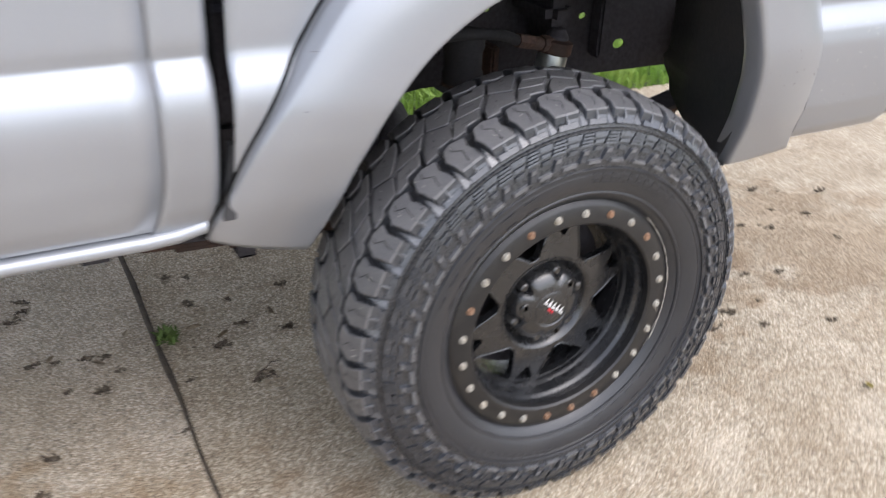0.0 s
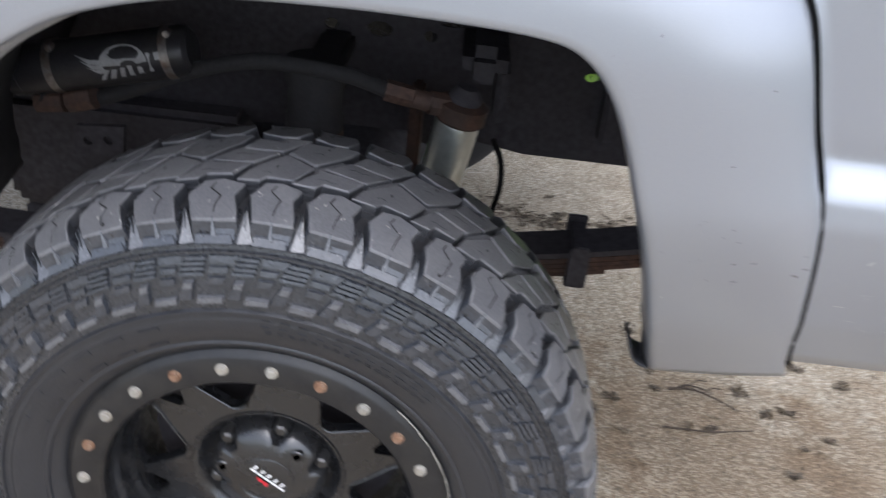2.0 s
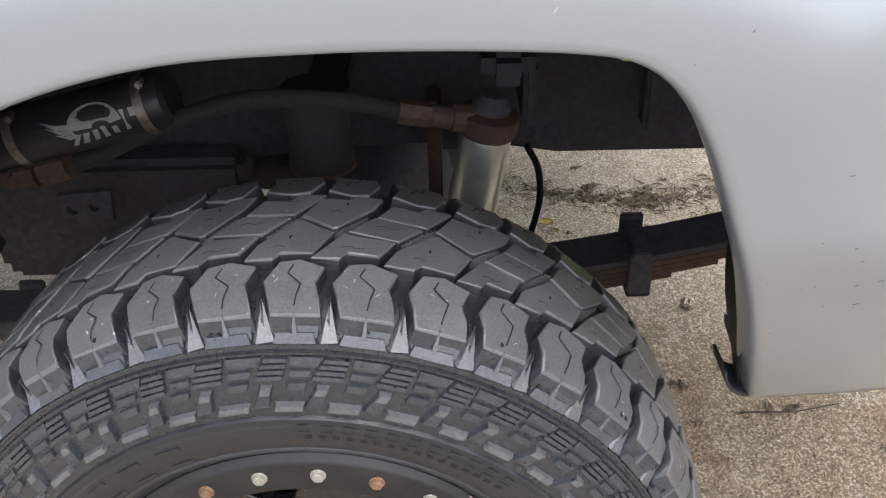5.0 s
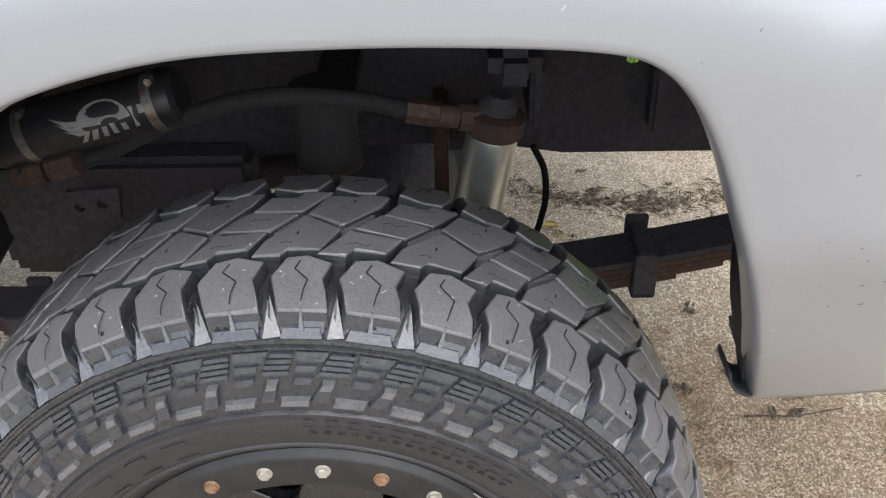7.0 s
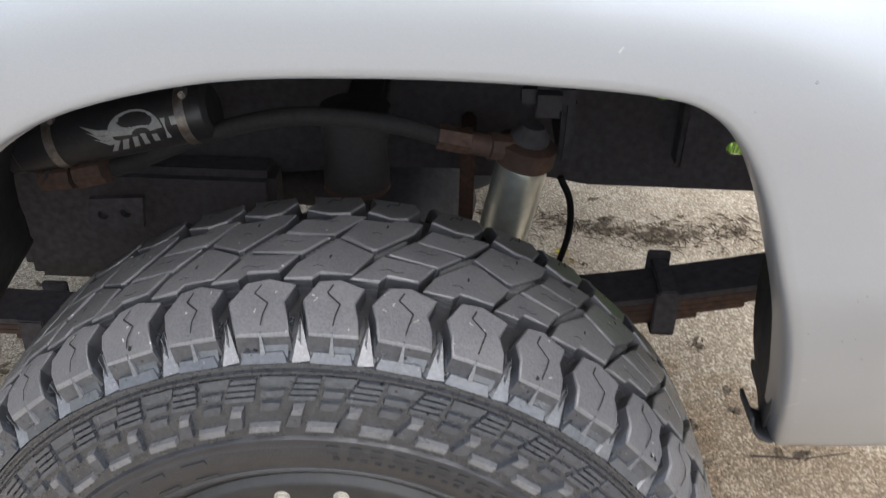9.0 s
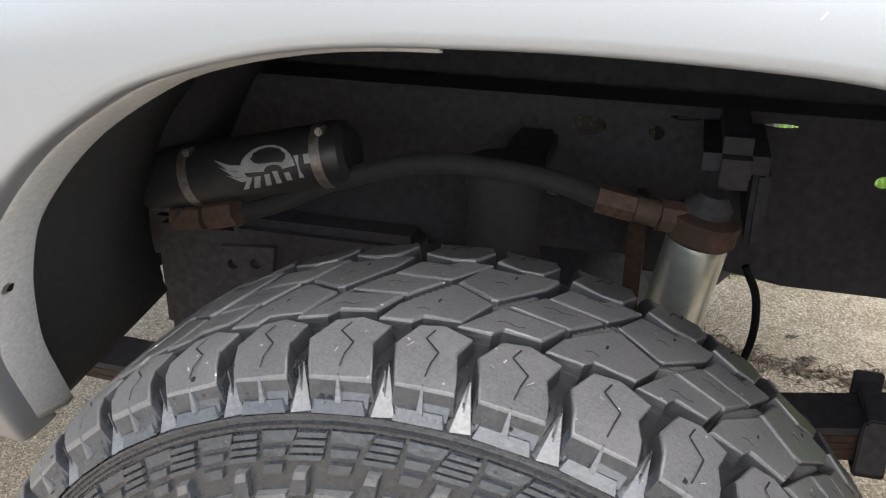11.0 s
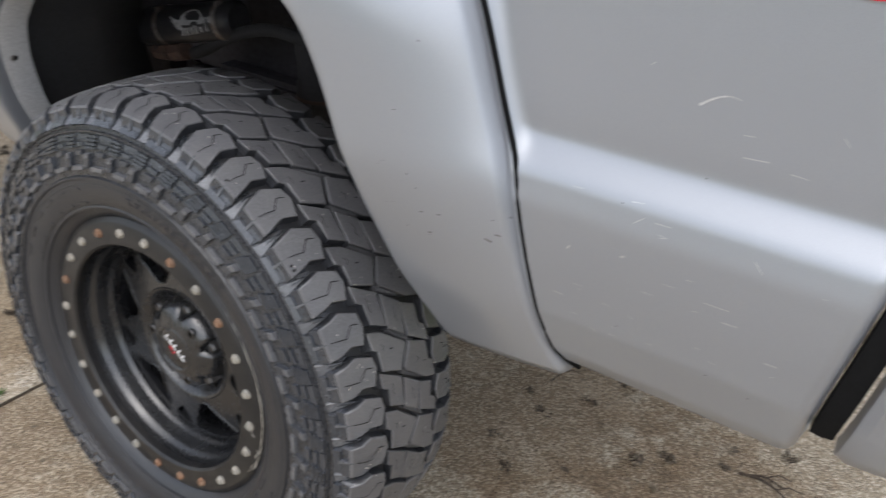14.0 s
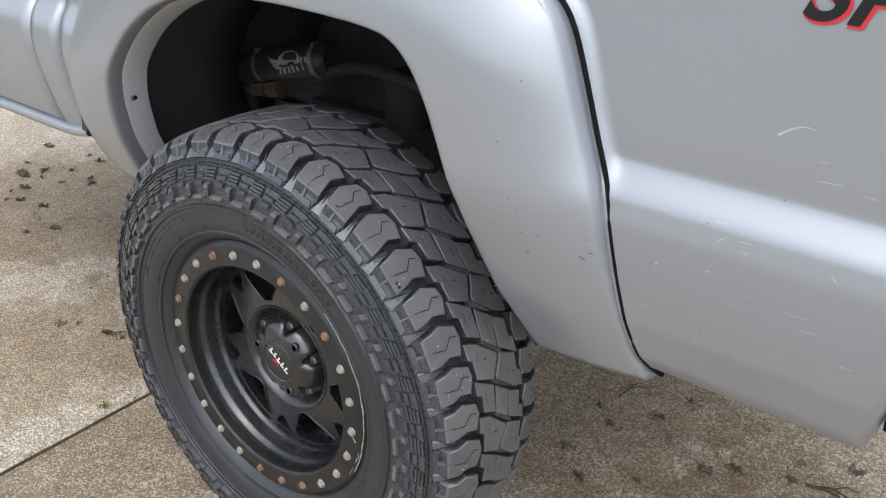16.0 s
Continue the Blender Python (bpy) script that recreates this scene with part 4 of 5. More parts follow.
for n_pitch, (a, w) in enumerate(starts):
    inner = [(-p, 0.2265 - y) for p, y in SHOULDER][::-1]
    rows_now = [SHOULDER] + MIDDLE[n_pitch % 2] + [inner]
    for k, poly in enumerate(rows_now):
        bm = bmesh.new()
        jit = rnd.uniform(-0.008, 0.008)
        poly = [(p + jit, y) for p, y in poly]
        last = k == len(rows_now) - 1
        ang = tread(bm, a + (0.62 * w if last else 0), w, poly, draft=0.0020 if k == 0 or last else 0.0012)
        if k == 0:
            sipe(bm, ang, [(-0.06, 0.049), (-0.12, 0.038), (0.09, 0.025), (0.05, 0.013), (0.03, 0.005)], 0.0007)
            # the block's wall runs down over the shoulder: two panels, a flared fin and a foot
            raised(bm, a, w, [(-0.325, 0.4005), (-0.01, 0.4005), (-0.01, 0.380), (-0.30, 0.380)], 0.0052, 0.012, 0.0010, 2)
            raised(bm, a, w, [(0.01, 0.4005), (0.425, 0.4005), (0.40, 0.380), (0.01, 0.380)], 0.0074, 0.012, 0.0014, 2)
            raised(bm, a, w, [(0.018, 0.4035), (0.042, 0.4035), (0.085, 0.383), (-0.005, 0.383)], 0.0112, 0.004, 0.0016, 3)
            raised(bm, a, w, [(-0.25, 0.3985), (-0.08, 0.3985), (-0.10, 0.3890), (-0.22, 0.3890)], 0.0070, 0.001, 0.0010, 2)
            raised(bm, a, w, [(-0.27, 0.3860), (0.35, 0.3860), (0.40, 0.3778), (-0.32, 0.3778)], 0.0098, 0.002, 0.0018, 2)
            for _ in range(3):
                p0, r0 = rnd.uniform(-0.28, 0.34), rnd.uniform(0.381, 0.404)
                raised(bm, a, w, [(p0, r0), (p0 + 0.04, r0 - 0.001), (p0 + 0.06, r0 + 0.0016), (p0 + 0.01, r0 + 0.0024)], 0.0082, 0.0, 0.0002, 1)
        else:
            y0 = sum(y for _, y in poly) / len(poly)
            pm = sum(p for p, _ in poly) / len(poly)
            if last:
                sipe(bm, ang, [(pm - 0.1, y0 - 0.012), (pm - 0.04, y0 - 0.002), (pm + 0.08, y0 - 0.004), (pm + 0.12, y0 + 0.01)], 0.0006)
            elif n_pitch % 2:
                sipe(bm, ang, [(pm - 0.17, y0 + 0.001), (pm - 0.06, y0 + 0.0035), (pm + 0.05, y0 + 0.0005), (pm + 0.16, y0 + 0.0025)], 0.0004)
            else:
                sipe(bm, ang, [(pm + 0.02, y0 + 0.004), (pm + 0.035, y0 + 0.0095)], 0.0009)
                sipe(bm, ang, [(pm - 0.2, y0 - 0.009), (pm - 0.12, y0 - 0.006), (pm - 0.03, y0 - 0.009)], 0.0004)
            if k == 1:
                # a stepped ledge below the outer corner of the strip
                f0, f1 = poly[0], poly[-1]
                for drop, out in ((0.0045, 0.0025), (0.0085, 0.0048)):
                    ring = [f0, f1, (f1[0] + 0.005, f1[1] - out), (f0[0] - 0.005, f0[1] - out)]
                    top = [wheel_point(ang(p, y), y, crown(y) - drop) for p, y in ring]
                    low = [wheel_point(ang(p, y), y - 0.0006 * (q > 1), crown(y) - 0.0165) for q, (p, y) in enumerate(ring)]
                    prism(bm, low, top, 4, (False, True))
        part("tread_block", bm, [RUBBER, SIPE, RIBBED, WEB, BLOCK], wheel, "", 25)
    # fine teeth across the slanted groove behind the strip
    bm = bmesh.new()
    right = {0: (0.43, 0.101, 0.80, 0.135), 1: (0.30, 0.095, 0.95, 0.14)}[n_pitch % 2]
    for k in range(9):
        u = (k + 0.5) / 9
        p, y = right[0] + (right[2] - right[0]) * u, right[1] + (right[3] - right[1]) * u
        q = [wheel_point(a + w * (0.5 + p + dp), y + dy, crown(y) - 0.0165) for dp, dy in ((-0.02, -0.0009), (0.16, 0.0021), (0.16, 0.0039), (-0.02, 0.0009))]
        g = [wheel_point(a + w * (0.5 + p + dp), y + dy, crown(y) - 0.0050) for dp, dy in ((-0.02, -0.0006), (0.15, 0.0023), (0.15, 0.0036), (-0.02, 0.0006))]
        prism(bm, q, g)
    part("groove_teeth", bm, RUBBER, wheel, "", 25)
    # between the blocks: a pale three-sided web with a slit, and a thin rib in the groove
    bm = bmesh.new()

    def web(p, r, h):
        return bm.verts.new(wheel_point(a + w * (p + 0.5), side_y(r) - h, r))

    apex, left, mid, right = web(0.53, 0.4045, -0.004), web(0.37, 0.3775, 0.0030), web(0.44, 0.3775, 0.0085), web(0.70, 0.3775, 0.0055)
    deep = [web(0.385, 0.378, -0.012), web(0.675, 0.378, -0.012)]
    for tri in ((apex, left, mid), (apex, mid, right), (left, deep[0], deep[1], right, mid), (apex, deep[0], left), (apex, right, deep[1])):
        bm.faces.new(tri)
    part("shoulder_web", bm, WEB, wheel, "", 10)
    bm = bmesh.new()
    raised(bm, a, w, [(0.520, 0.4040), (0.535, 0.4040), (0.560, 0.3860), (0.545, 0.3860)], 0.0042, 0.006, 0.0003)
    A = [wheel_point(a + w * (0.5 + p), y, crown(y) - d) for p, y, d in ((0.51, 0.002, 0.017), (0.55, 0.002, 0.017), (0.49, 0.03, 0.0155), (0.45, 0.03, 0.0155))]
    B = [wheel_point(a + w * (0.5 + p), y, crown(y) - d) for p, y, d in ((0.52, 0.003, 0.012), (0.54, 0.003, 0.012), (0.48, 0.026, 0.013), (0.46, 0.026, 0.013))]
    prism(bm, A, B)
    part("groove_rib", bm, RIBBED, wheel, "", 25)
    # biting teeth, louvres and plain pads on the sidewall
    pads = [("sidewall_tooth", [(-0.82, 0.3175), (-0.48, 0.3175), (-0.37, 0.3405), (-0.61, 0.3405)], 0.0056, 0.0026, RIBBED),
            ("sidewall_tooth", [(-0.66, 0.3320), (-0.43, 0.3320), (-0.38, 0.3400), (-0.60, 0.3400)], 0.0070, 0.0014, WORN),
            ("sidewall_tooth", [(-0.44, 0.3150), (0.16, 0.3150), (0.19, 0.3215), (-0.40, 0.3215)], 0.0058, 0.0016, WORN),
            ("sidewall_pad", [(-0.08, 0.3565), (0.42, 0.3565), (0.50, 0.3650), (-0.07, 0.3650)], 0.0026, 0.0010, RIBBED),
            ("sidewall_pad", [(-0.11, 0.3475), (0.28, 0.3475), (0.32, 0.3535), (-0.09, 0.3535)], 0.0036, 0.0014, RIBBED),
            ("sidewall_pad", [(-0.17, 0.3355), (0.20, 0.3355), (0.25, 0.3435), (-0.13, 0.3435)], 0.0040, 0.0018, RIBBED)]
    pads += [("sidewall_bar", [(-0.70 + 0.055 * k, r), (-0.18 + 0.026 * k, r), (-0.172 + 0.026 * k, r + 0.0036), (-0.665 + 0.055 * k, r + 0.0036)], 0.0046, 0.0010, RIBBED) for k, r in ((k, 0.3455 + 0.0051 * k) for k in range(4))]
    for nm, poly, h, tp, mat in pads:
        bm = bmesh.new()
        raised(bm, a, w, poly, h, 0.003, tp)
        part(nm, bm, mat, wheel, "", 25)

# pale streaks across some shoulder blocks: glints put into the colour
bm = bmesh.new()
for k in range(46):
    a, w = starts[rnd.randrange(len(starts))]
    p0, y0 = rnd.uniform(-0.3, 0.3), rnd.uniform(0.006, 0.045)
    ang = lambda p, y: a + w * (p + 0.5)
    sipe(bm, ang, [(p0, y0), (p0 + rnd.uniform(-0.08, 0.08), y0 + rnd.uniform(0.001, 0.006))], rnd.uniform(0.0003, 0.0008))
for f in bm.faces:
    f.material_index = 0
part("tread_scuff", bm, SCUFF_GLINT, wheel, "pale streaks painted as glints on the tread", None, "", "stuff")

# raised marks on the smooth sidewall: plain bars for writing
bm = bmesh.new()
for a_mid, count, r0, r1, wd in ((-43, 6, 0.261, 0.288, 0.115), (137, 6, 0.261, 0.288, 0.115)):
    for k in range(count):
        a = radians(a_mid) + (k - count / 2) * 0.155
        h = 0.0012
        for p0, p1, q0, q1 in ((0, 0.75, 0.84, 1), (0, 0.75, 0, 0.16)):
            raised(bm, a, wd, [(p0 - 0.5, r0 + (r1 - r0) * q0), (p1 - 0.5, r0 + (r1 - r0) * q0), (p1 - 0.5, r0 + (r1 - r0) * q1), (p0 - 0.5, r0 + (r1 - r0) * q1)], h, 0.001, 0.0003)
for a_mid, count, r0, r1, wd in ((23, 11, 0.2835, 0.2955, 0.052), (23, 16, 0.2765, 0.2805, 0.034), (203, 11, 0.2835, 0.2955, 0.052)):
    for k in range(count):
        a = radians(a_mid) + (k - count / 2) * wd * 1.3
        for p0, p1, q0, q1 in ((0, 0.7, 0.72, 1), (0, 0.7, 0, 0.28)):
            raised(bm, a, wd, [(p0 - 0.5, r0 + (r1 - r0) * q0), (p1 - 0.5, r0 + (r1 - r0) * q0), (p1 - 0.5, r0 + (r1 - r0) * q1), (p0 - 0.5, r0 + (r1 - r0) * q1)], 0.0010, 0.001, 0.0003)
part("sidewall_marking", bm, SIDEWALL, wheel, "faint raised bars on the sidewall", 25, "", "stuff")

# barrel, spoke disc, hub
bm = bmesh.new()
lathe(bm, [(0.012, 0.1895), (0.020, 0.1888), (0.025, 0.1870), (0.029, 0.1838), (0.034, 0.1822), (0.050, 0.1812), (0.054, 0.1800), (0.058, 0.1772), (0.063, 0.1760), (0.085, 0.175), (0.09, 0.180), (0.2, 0.183), (0.235, 0.205), (0.235, 0.21), (0.2, 0.20), (0.05, 0.2), (0.012, 0.2)], 120)
part("rim_barrel", bm, SATIN, wheel, "satin black stepped rim barrel", 40)


def polar_loop(a_mid, pts):
    return [(r * math.sin(radians(a_mid + d)), HUB.z + r * math.cos(radians(a_mid + d))) for d, r in pts]


bm = bmesh.new()
loops = [[(0.179 * math.sin(2 * math.pi * k / 96), HUB.z + 0.179 * math.cos(2 * math.pi * k / 96)) for k in range(96)],
         [(0.0985 * math.sin(2 * math.pi * k / 72), HUB.z + 0.0985 * math.cos(2 * math.pi * k / 72)) for k in range(72)]]
for k in range(6):
    loops.append(polar_loop(-20 + 60 * k, [(-17.5, 0.172), (-8, 0.1735), (0, 0.174), (8, 0.1735), (17.5, 0.172), (18.5, 0.166), (17.2, 0.152), (12, 0.130), (5.0, 0.1085), (2.5, 0.1062), (-2.5, 0.1062), (-5.0, 0.1085), (-12, 0.130), (-17.2, 0.152), (-18.5, 0.166)]))
    loops.append(polar_loop(10 + 60 * k, [(-6.5, 0.173), (0, 0.174), (6.5, 0.173), (6.0, 0.163), (1.4, 0.141), (-1.4, 0.141), (-6.0, 0.163)]))
edges = []
for lp in loops:
    vs = [bm.verts.new((x, 0.062, z)) for x, z in lp]
    edges += [bm.edges.new((vs[k], vs[(k + 1) % len(vs)])) for k in range(len(vs))]
faces = [g for g in bmesh.ops.triangle_fill(bm, use_beauty=True, edges=edges)["geom"] if isinstance(g, bmesh.types.BMFace)]
for g in bmesh.ops.extrude_face_region(bm, geom=faces)["geom"]:
    if isinstance(g, bmesh.types.BMVert):
        g.co.y = 0.078
for v in bm.verts:
    r = math.hypot(v.co.x, v.co.z - HUB.z)
    v.co.y += 0.012 * max(0, (r - 0.1) / 0.08) ** 1.5 - 0.004
part("spoke_disc", bm, SATIN, wheel, "satin black spoked wheel centre with open windows", 30)
for k in range(6):
    for mid, pts in ((-20, [(-18.5, 0.166), (-17.2, 0.152), (-12, 0.130), (-5, 0.1085), (-2.5, 0.1062), (2.5, 0.1062), (5, 0.1085), (12, 0.130), (17.2, 0.152), (18.5, 0.166)]),):
        bm = bmesh.new()
        tube(bm, [(x, 0.0572 + 0.012 * max(0, (math.hypot(x, z - HUB.z) - 0.1) / 0.08) ** 1.5, z) for x, z in polar_loop(mid + 60 * k, pts)], 0.0016, 6)
        part("window_rim", bm, SATIN, wheel, "thin raised rim of a wheel window")
bm = bmesh.new()
lathe(bm, [(0.0665, 0.0992), (0.0580, 0.0990), (0.0560, 0.0975), (0.0562, 0.0955), (0.0600, 0.0915), (0.0670, 0.0865), (0.0730, 0.0815), (0.0765, 0.076), (0.0780, 0.03), (0.078, 0.001)], 72)
part("hub_recess", bm, SATIN, wheel, "dark recess round the hub cap", 40)
for k in range(6):
    a = radians(12 + 60 * k)
    bm = bmesh.new()
    c = Vector((0.0705 * math.sin(a), 0, HUB.z + 0.0705 * math.cos(a)))
    tube(bm, [c + Vector((0, y, 0)) for y in (0.079, 0.064, 0.058, 0.0555)], [0.0098, 0.0098, 0.0088, 0.006], 6)
    part("lug_nut", bm, DARK_STEEL, wheel, "dark steel lug nut")
bm = bmesh.new()
rows = []
for y, r, sc in ((0.079, 0.0775, 0.22), (0.066, 0.0755, 0.23), (0.054, 0.0715, 0.20), (0.046, 0.0610, 0.10), (0.041, 0.0460, 0.04), (0.0395, 0.0375, 0), (0.041, 0.0350, 0), (0.040, 0.0335, 0), (0.0392, 0.018, 0), (0.039, 0.0005, 0)):
    rows.append([wheel_point(2 * math.pi * k / 96, y, r * (1 - sc * max(0, math.cos(6 * (2 * math.pi * k / 96 - radians(12)))) ** 3)) for k in range(96)])
grid(bm, rows, close=True)
part("hub_cap", bm, SATIN, wheel, "satin black scalloped hub cap", 40)
for k in range(3):
    a = radians(42 + 120 * k)
    bm = bmesh.new()
    c = Vector((0.057 * math.sin(a), 0.047, HUB.z + 0.057 * math.cos(a)))
    tube(bm, [c + Vector((0, y, 0)) for y in (0.012, -0.003, -0.0045, -0.0045, -0.002)], [0.0088, 0.0088, 0.0075, 0.0048, 0.0042], 16)
    part("cap_screw", bm, SATIN, wheel, "small black cap screw")


def cap_bar(bm, u0, v0, u1, v1, slant=0.0):
    t = radians(-38)
    pts = []
    for u, v in ((u0, v0), (u1, v0), (u1 + slant, v1), (u0 + slant, v1)):
        pts.append((u * math.cos(t) - v * math.sin(t), 0.0378, HUB.z + u * math.sin(t) + v * math.cos(t)))
    bm.faces.new([bm.verts.new(p) for p in pts])


bm = bmesh.new()
for u0, u1 in ((-0.027, -0.0175), (-0.016, -0.0075), (-0.006, 0.0035), (0.005, 0.014), (0.0155, 0.0265)):
    cap_bar(bm, u0, 0.002, u1, 0.0055, 0.001)
    cap_bar(bm, u0 + 0.0015, 0.0065, u0 + 0.005, 0.0135, 0.001)
part("cap_print", bm, WHITE, wheel, "worn white print on the hub cap", None, "", "stuff")
bm = bmesh.new()
for u0, u1, v0, v1 in ((-0.009, 0.000, -0.006, -0.001), (0.002, 0.007, -0.007, -0.001)):
    cap_bar(bm, u0, v0, u1, v1, -0.002)
part("cap_print", bm, RED, wheel, "small red print on the hub cap", None, "", "stuff")

for k in range(24):
    a = radians((k - 22.7) * 15)
    bm = bmesh.new()
    c = Vector((0.213 * math.sin(a), 0, HUB.z + 0.213 * math.cos(a)))
    tube(bm, [c + Vector((0, y, 0)) for y in (-0.003, -0.0045, -0.0050)], [0.0076, 0.0076, 0.0072], 18)
    tube(bm, [c + Vector((0, y, 0)) for y in (-0.0050, -0.0078, -0.0085)], [0.0064, 0.0062, 0.0052], 6)
    rusty = k in (0, 2, 9, 10, 11, 18, 21)
    part("ring_bolt", bm, RUSTY if rusty else ZINC, wheel, "rusted ring bolt" if rusty else "dull zinc ring bolt", 30)
# scuffed edge of the ring and bent lip
bm = bmesh.new()
for a0, a1, r, wd in ((42, 84, 0.2362, 0.0017), (78, 116, 0.2345, 0.0022), (104, 119, 0.229, 0.0014)):
    tube(bm, [wheel_point(radians(a0 + (a1 - a0) * k / 24), -0.0008 - 0.0012 * noise.noise(Vector((k * 0.5, r * 99, 0))), r + 0.0025 * noise.noise(Vector((k * 0.35, 3, r * 50)))) for k in range(25)],
         [wd * (0.3 + 0.9 * abs(noise.noise(Vector((k * 0.8, r * 77, 2))))) for k in range(25)], 6)
for a0, a1, r0, r1 in ((95, 99, 0.205, 0.222), (107, 110, 0.207, 0.220)):
    tube(bm, [wheel_point(radians(a0 + (a1 - a0) * k / 6), -0.0036, r0 + (r1 - r0) * k / 6) for k in range(7)], 0.0006, 5)
part("ring_scuff", bm, SCUFF_GLINT, wheel, "bare scraped metal on the ring's edge", 40, "", "stuff")

# the far wheel, mostly hidden
bm = bmesh.new()
lathe(bm, [(0.03, 0.22), (0.0, 0.25), (-0.015, 0.30), (0.0, 0.38), (0.02, 0.405), (0.113, 0.414), (0.2, 0.405), (0.23, 0.36), (0.24, 0.3), (0.2, 0.22)], 80, 1.66)
far = part("wheel", bm, SIDEWALL, truck, "black off-road tyre on the far side", 30)
bm = bmesh.new()
lathe(bm, [(0.03, 0.225), (0.05, 0.19), (0.15, 0.18), (0.16, 0.02)], 60, 1.66)
part("rim", bm, SATIN, far, "black rim", 40)

# ---- marks on the paint ----


def paint_mark(bm, x, z, dx, dz, width, surface):
    pts = []
    for s, t in ((-1, -1), (1, -1), (1, 1), (-1, 1)):
        l = math.hypot(dx, dz)
        nx, nz = -dz / l, dx / l
        px, pz = x + s * dx / 2 + t * nx * width / 2, z + s * dz / 2 + t * nz * width / 2
        pts.append((px, surface(px, pz) - 0.0009, pz))
    bm.faces.new([bm.verts.new(p) for p in pts])


def flare_surface(x, z):
    best = min(range(96), key=lambda i: min((OPENING[i].lerp(EDGE[i], f) - Vector((x, z))).length for f in (0.1, 0.3, 0.5, 0.7, 0.9)))
    o, e = OPENING[best], EDGE[best]
    f = max(0, min(1, (Vector((x, z)) - o).dot(e - o) / (e - o).length_squared))
    return flare_y(z) + swell(best, f)


bm = bmesh.new()
for x, z, dx, dz, w in ((0.449, 0.916, 0.005, 0.001, 0.002), (0.468, 0.849, 0.003, 0.001, 0.003), (0.556, 0.787, 0.010, -0.005, 0.005), (0.49, 0.78, 0.007, 0.002, 0.003), (0.47, 0.99, 0.004, -0.001, 0.0025), (0.355, 1.032, 0.002, 0.003, 0.002),
                        (-0.45, 0.93, 0.014, 0.001, 0.0014), (-0.47, 0.85, 0.012, 0.001, 0.0014), (-0.18, 1.08, 0.03, -0.004, 0.002), (0.478, 0.834, 0.0024, 0.0018, 0.0024), (0.432, 0.852, 0.0012, 0.0036, 0.0008), (0.438, 0.857, 0.0036, 0.0006, 0.0008), (0.461, 0.839, 0.0018, 0.0006, 0.0012), (0.405, 0.813, 0.0018, 0.0012, 0.0012), (0.482, 0.805, 0.0060, 0.0018, 0.0024), (0.461, 0.780, 0.0012, 0.0030, 0.0018), (0.489, 0.776, 0.0024, 0.0012, 0.0012), (0.436, 0.804, 0.0024, 0.0012, 0.0012), (0.317, 1.010, 0.0012, 0.0012, 0.0012), (0.503, 0.807, 0.0072, 0.0012, 0.0024), (0.446, 0.807, 0.0012, 0.0018, 0.0012), (0.566, 0.795, 0.0084, -0.0024, 0.0036), (0.560, 0.812, 0.0036, 0.0006, 0.0018), (0.577, 0.818, 0.0048, 0.0000, 0.0024)):
    paint_mark(bm, x, z, dx * 0.7, dz * 0.7, w * 0.55, flare_surface)
part("flare_chips", bm, CHIP, flare, "dark stone chips in the paint", None, "", "stuff")
bm = bmesh.new()
for x, z, dx, dz, w in ((0.43, 0.70, 0.012, 0.010, 0.0005), (0.425, 0.745, 0.004, 0.001, 0.0009), (0.22, 1.05, 0.003, 0.004, 0.0010), (0.45, 0.66, 0.004, 0.004, 0.0006)):
    paint_mark(bm, x, z, dx, dz, w, flare_surface)
part("flare_scratches", bm, SCRATCH, flare, "pale scratches in the paint", None, "", "stuff")
bed_surface = lambda x, z: body_y(z)
rnd = random.Random(11)
bm = bmesh.new()
for k in range(9):
    u = k / 9
    paint_mark(bm, 0.742 + 0.036 * u, 0.974 + 0.012 * math.sin(2.2 * u), 0.0052, 0.0035 - 0.005 * u, 0.0018 * (1 - u) + 0.0005, bed_surface)
for x, z, dx, dz, w in ((0.80, 0.935, 0.03, 0.002, 0.0016), (0.79, 0.955, 0.012, 0.001, 0.0014), (0.84, 0.93, 0.02, -0.001, 0.0012), (0.83, 0.845, 0.012, -0.012, 0.0014), (0.71, 0.853, 0.012, 0.01, 0.0014), (0.735, 0.856, 0.02, 0.0, 0.0014),
                        (0.64, 0.80, 0.004, 0.006, 0.003), (0.70, 0.81, 0.006, 0.003, 0.003), (0.69, 1.0, 0.005, 0.004, 0.0014), (0.80, 0.79, 0.03, 0.0, 0.0012), (0.815, 0.775, 0.02, 0.001, 0.0016), (0.86, 0.745, 0.015, 0.0, 0.002), (0.87, 0.97, 0.008, -0.008, 0.0012)):
    paint_mark(bm, x, z, dx * 0.8, dz * 0.8, w * 0.6, bed_surface)
for k in range(22):
    paint_mark(bm, rnd.uniform(0.63, 0.9), rnd.uniform(0.70, 0.87), rnd.uniform(0.003, 0.012), rnd.uniform(-0.002, 0.002), rnd.uniform(0.0003, 0.0007), bed_surface)
bed_rear = bpy.data.objects["bed_side_rear"]
part("bed_scratches", bm, SCRATCH, bed_rear, "pale curved scratches in the silver paint", None, "", "stuff")
bm = bmesh.new()
for x, z in ((0.69, 0.865), (0.80, 0.70), (0.845, 0.69), (0.76, 0.905), (0.70, 0.72)):
    paint_mark(bm, x, z, 0.0018, 0.0008, 0.0014, bed_surface)
part("bed_chips", bm, CHIP, bed_rear, "dark stone chips in the paint", None, "", "stuff")

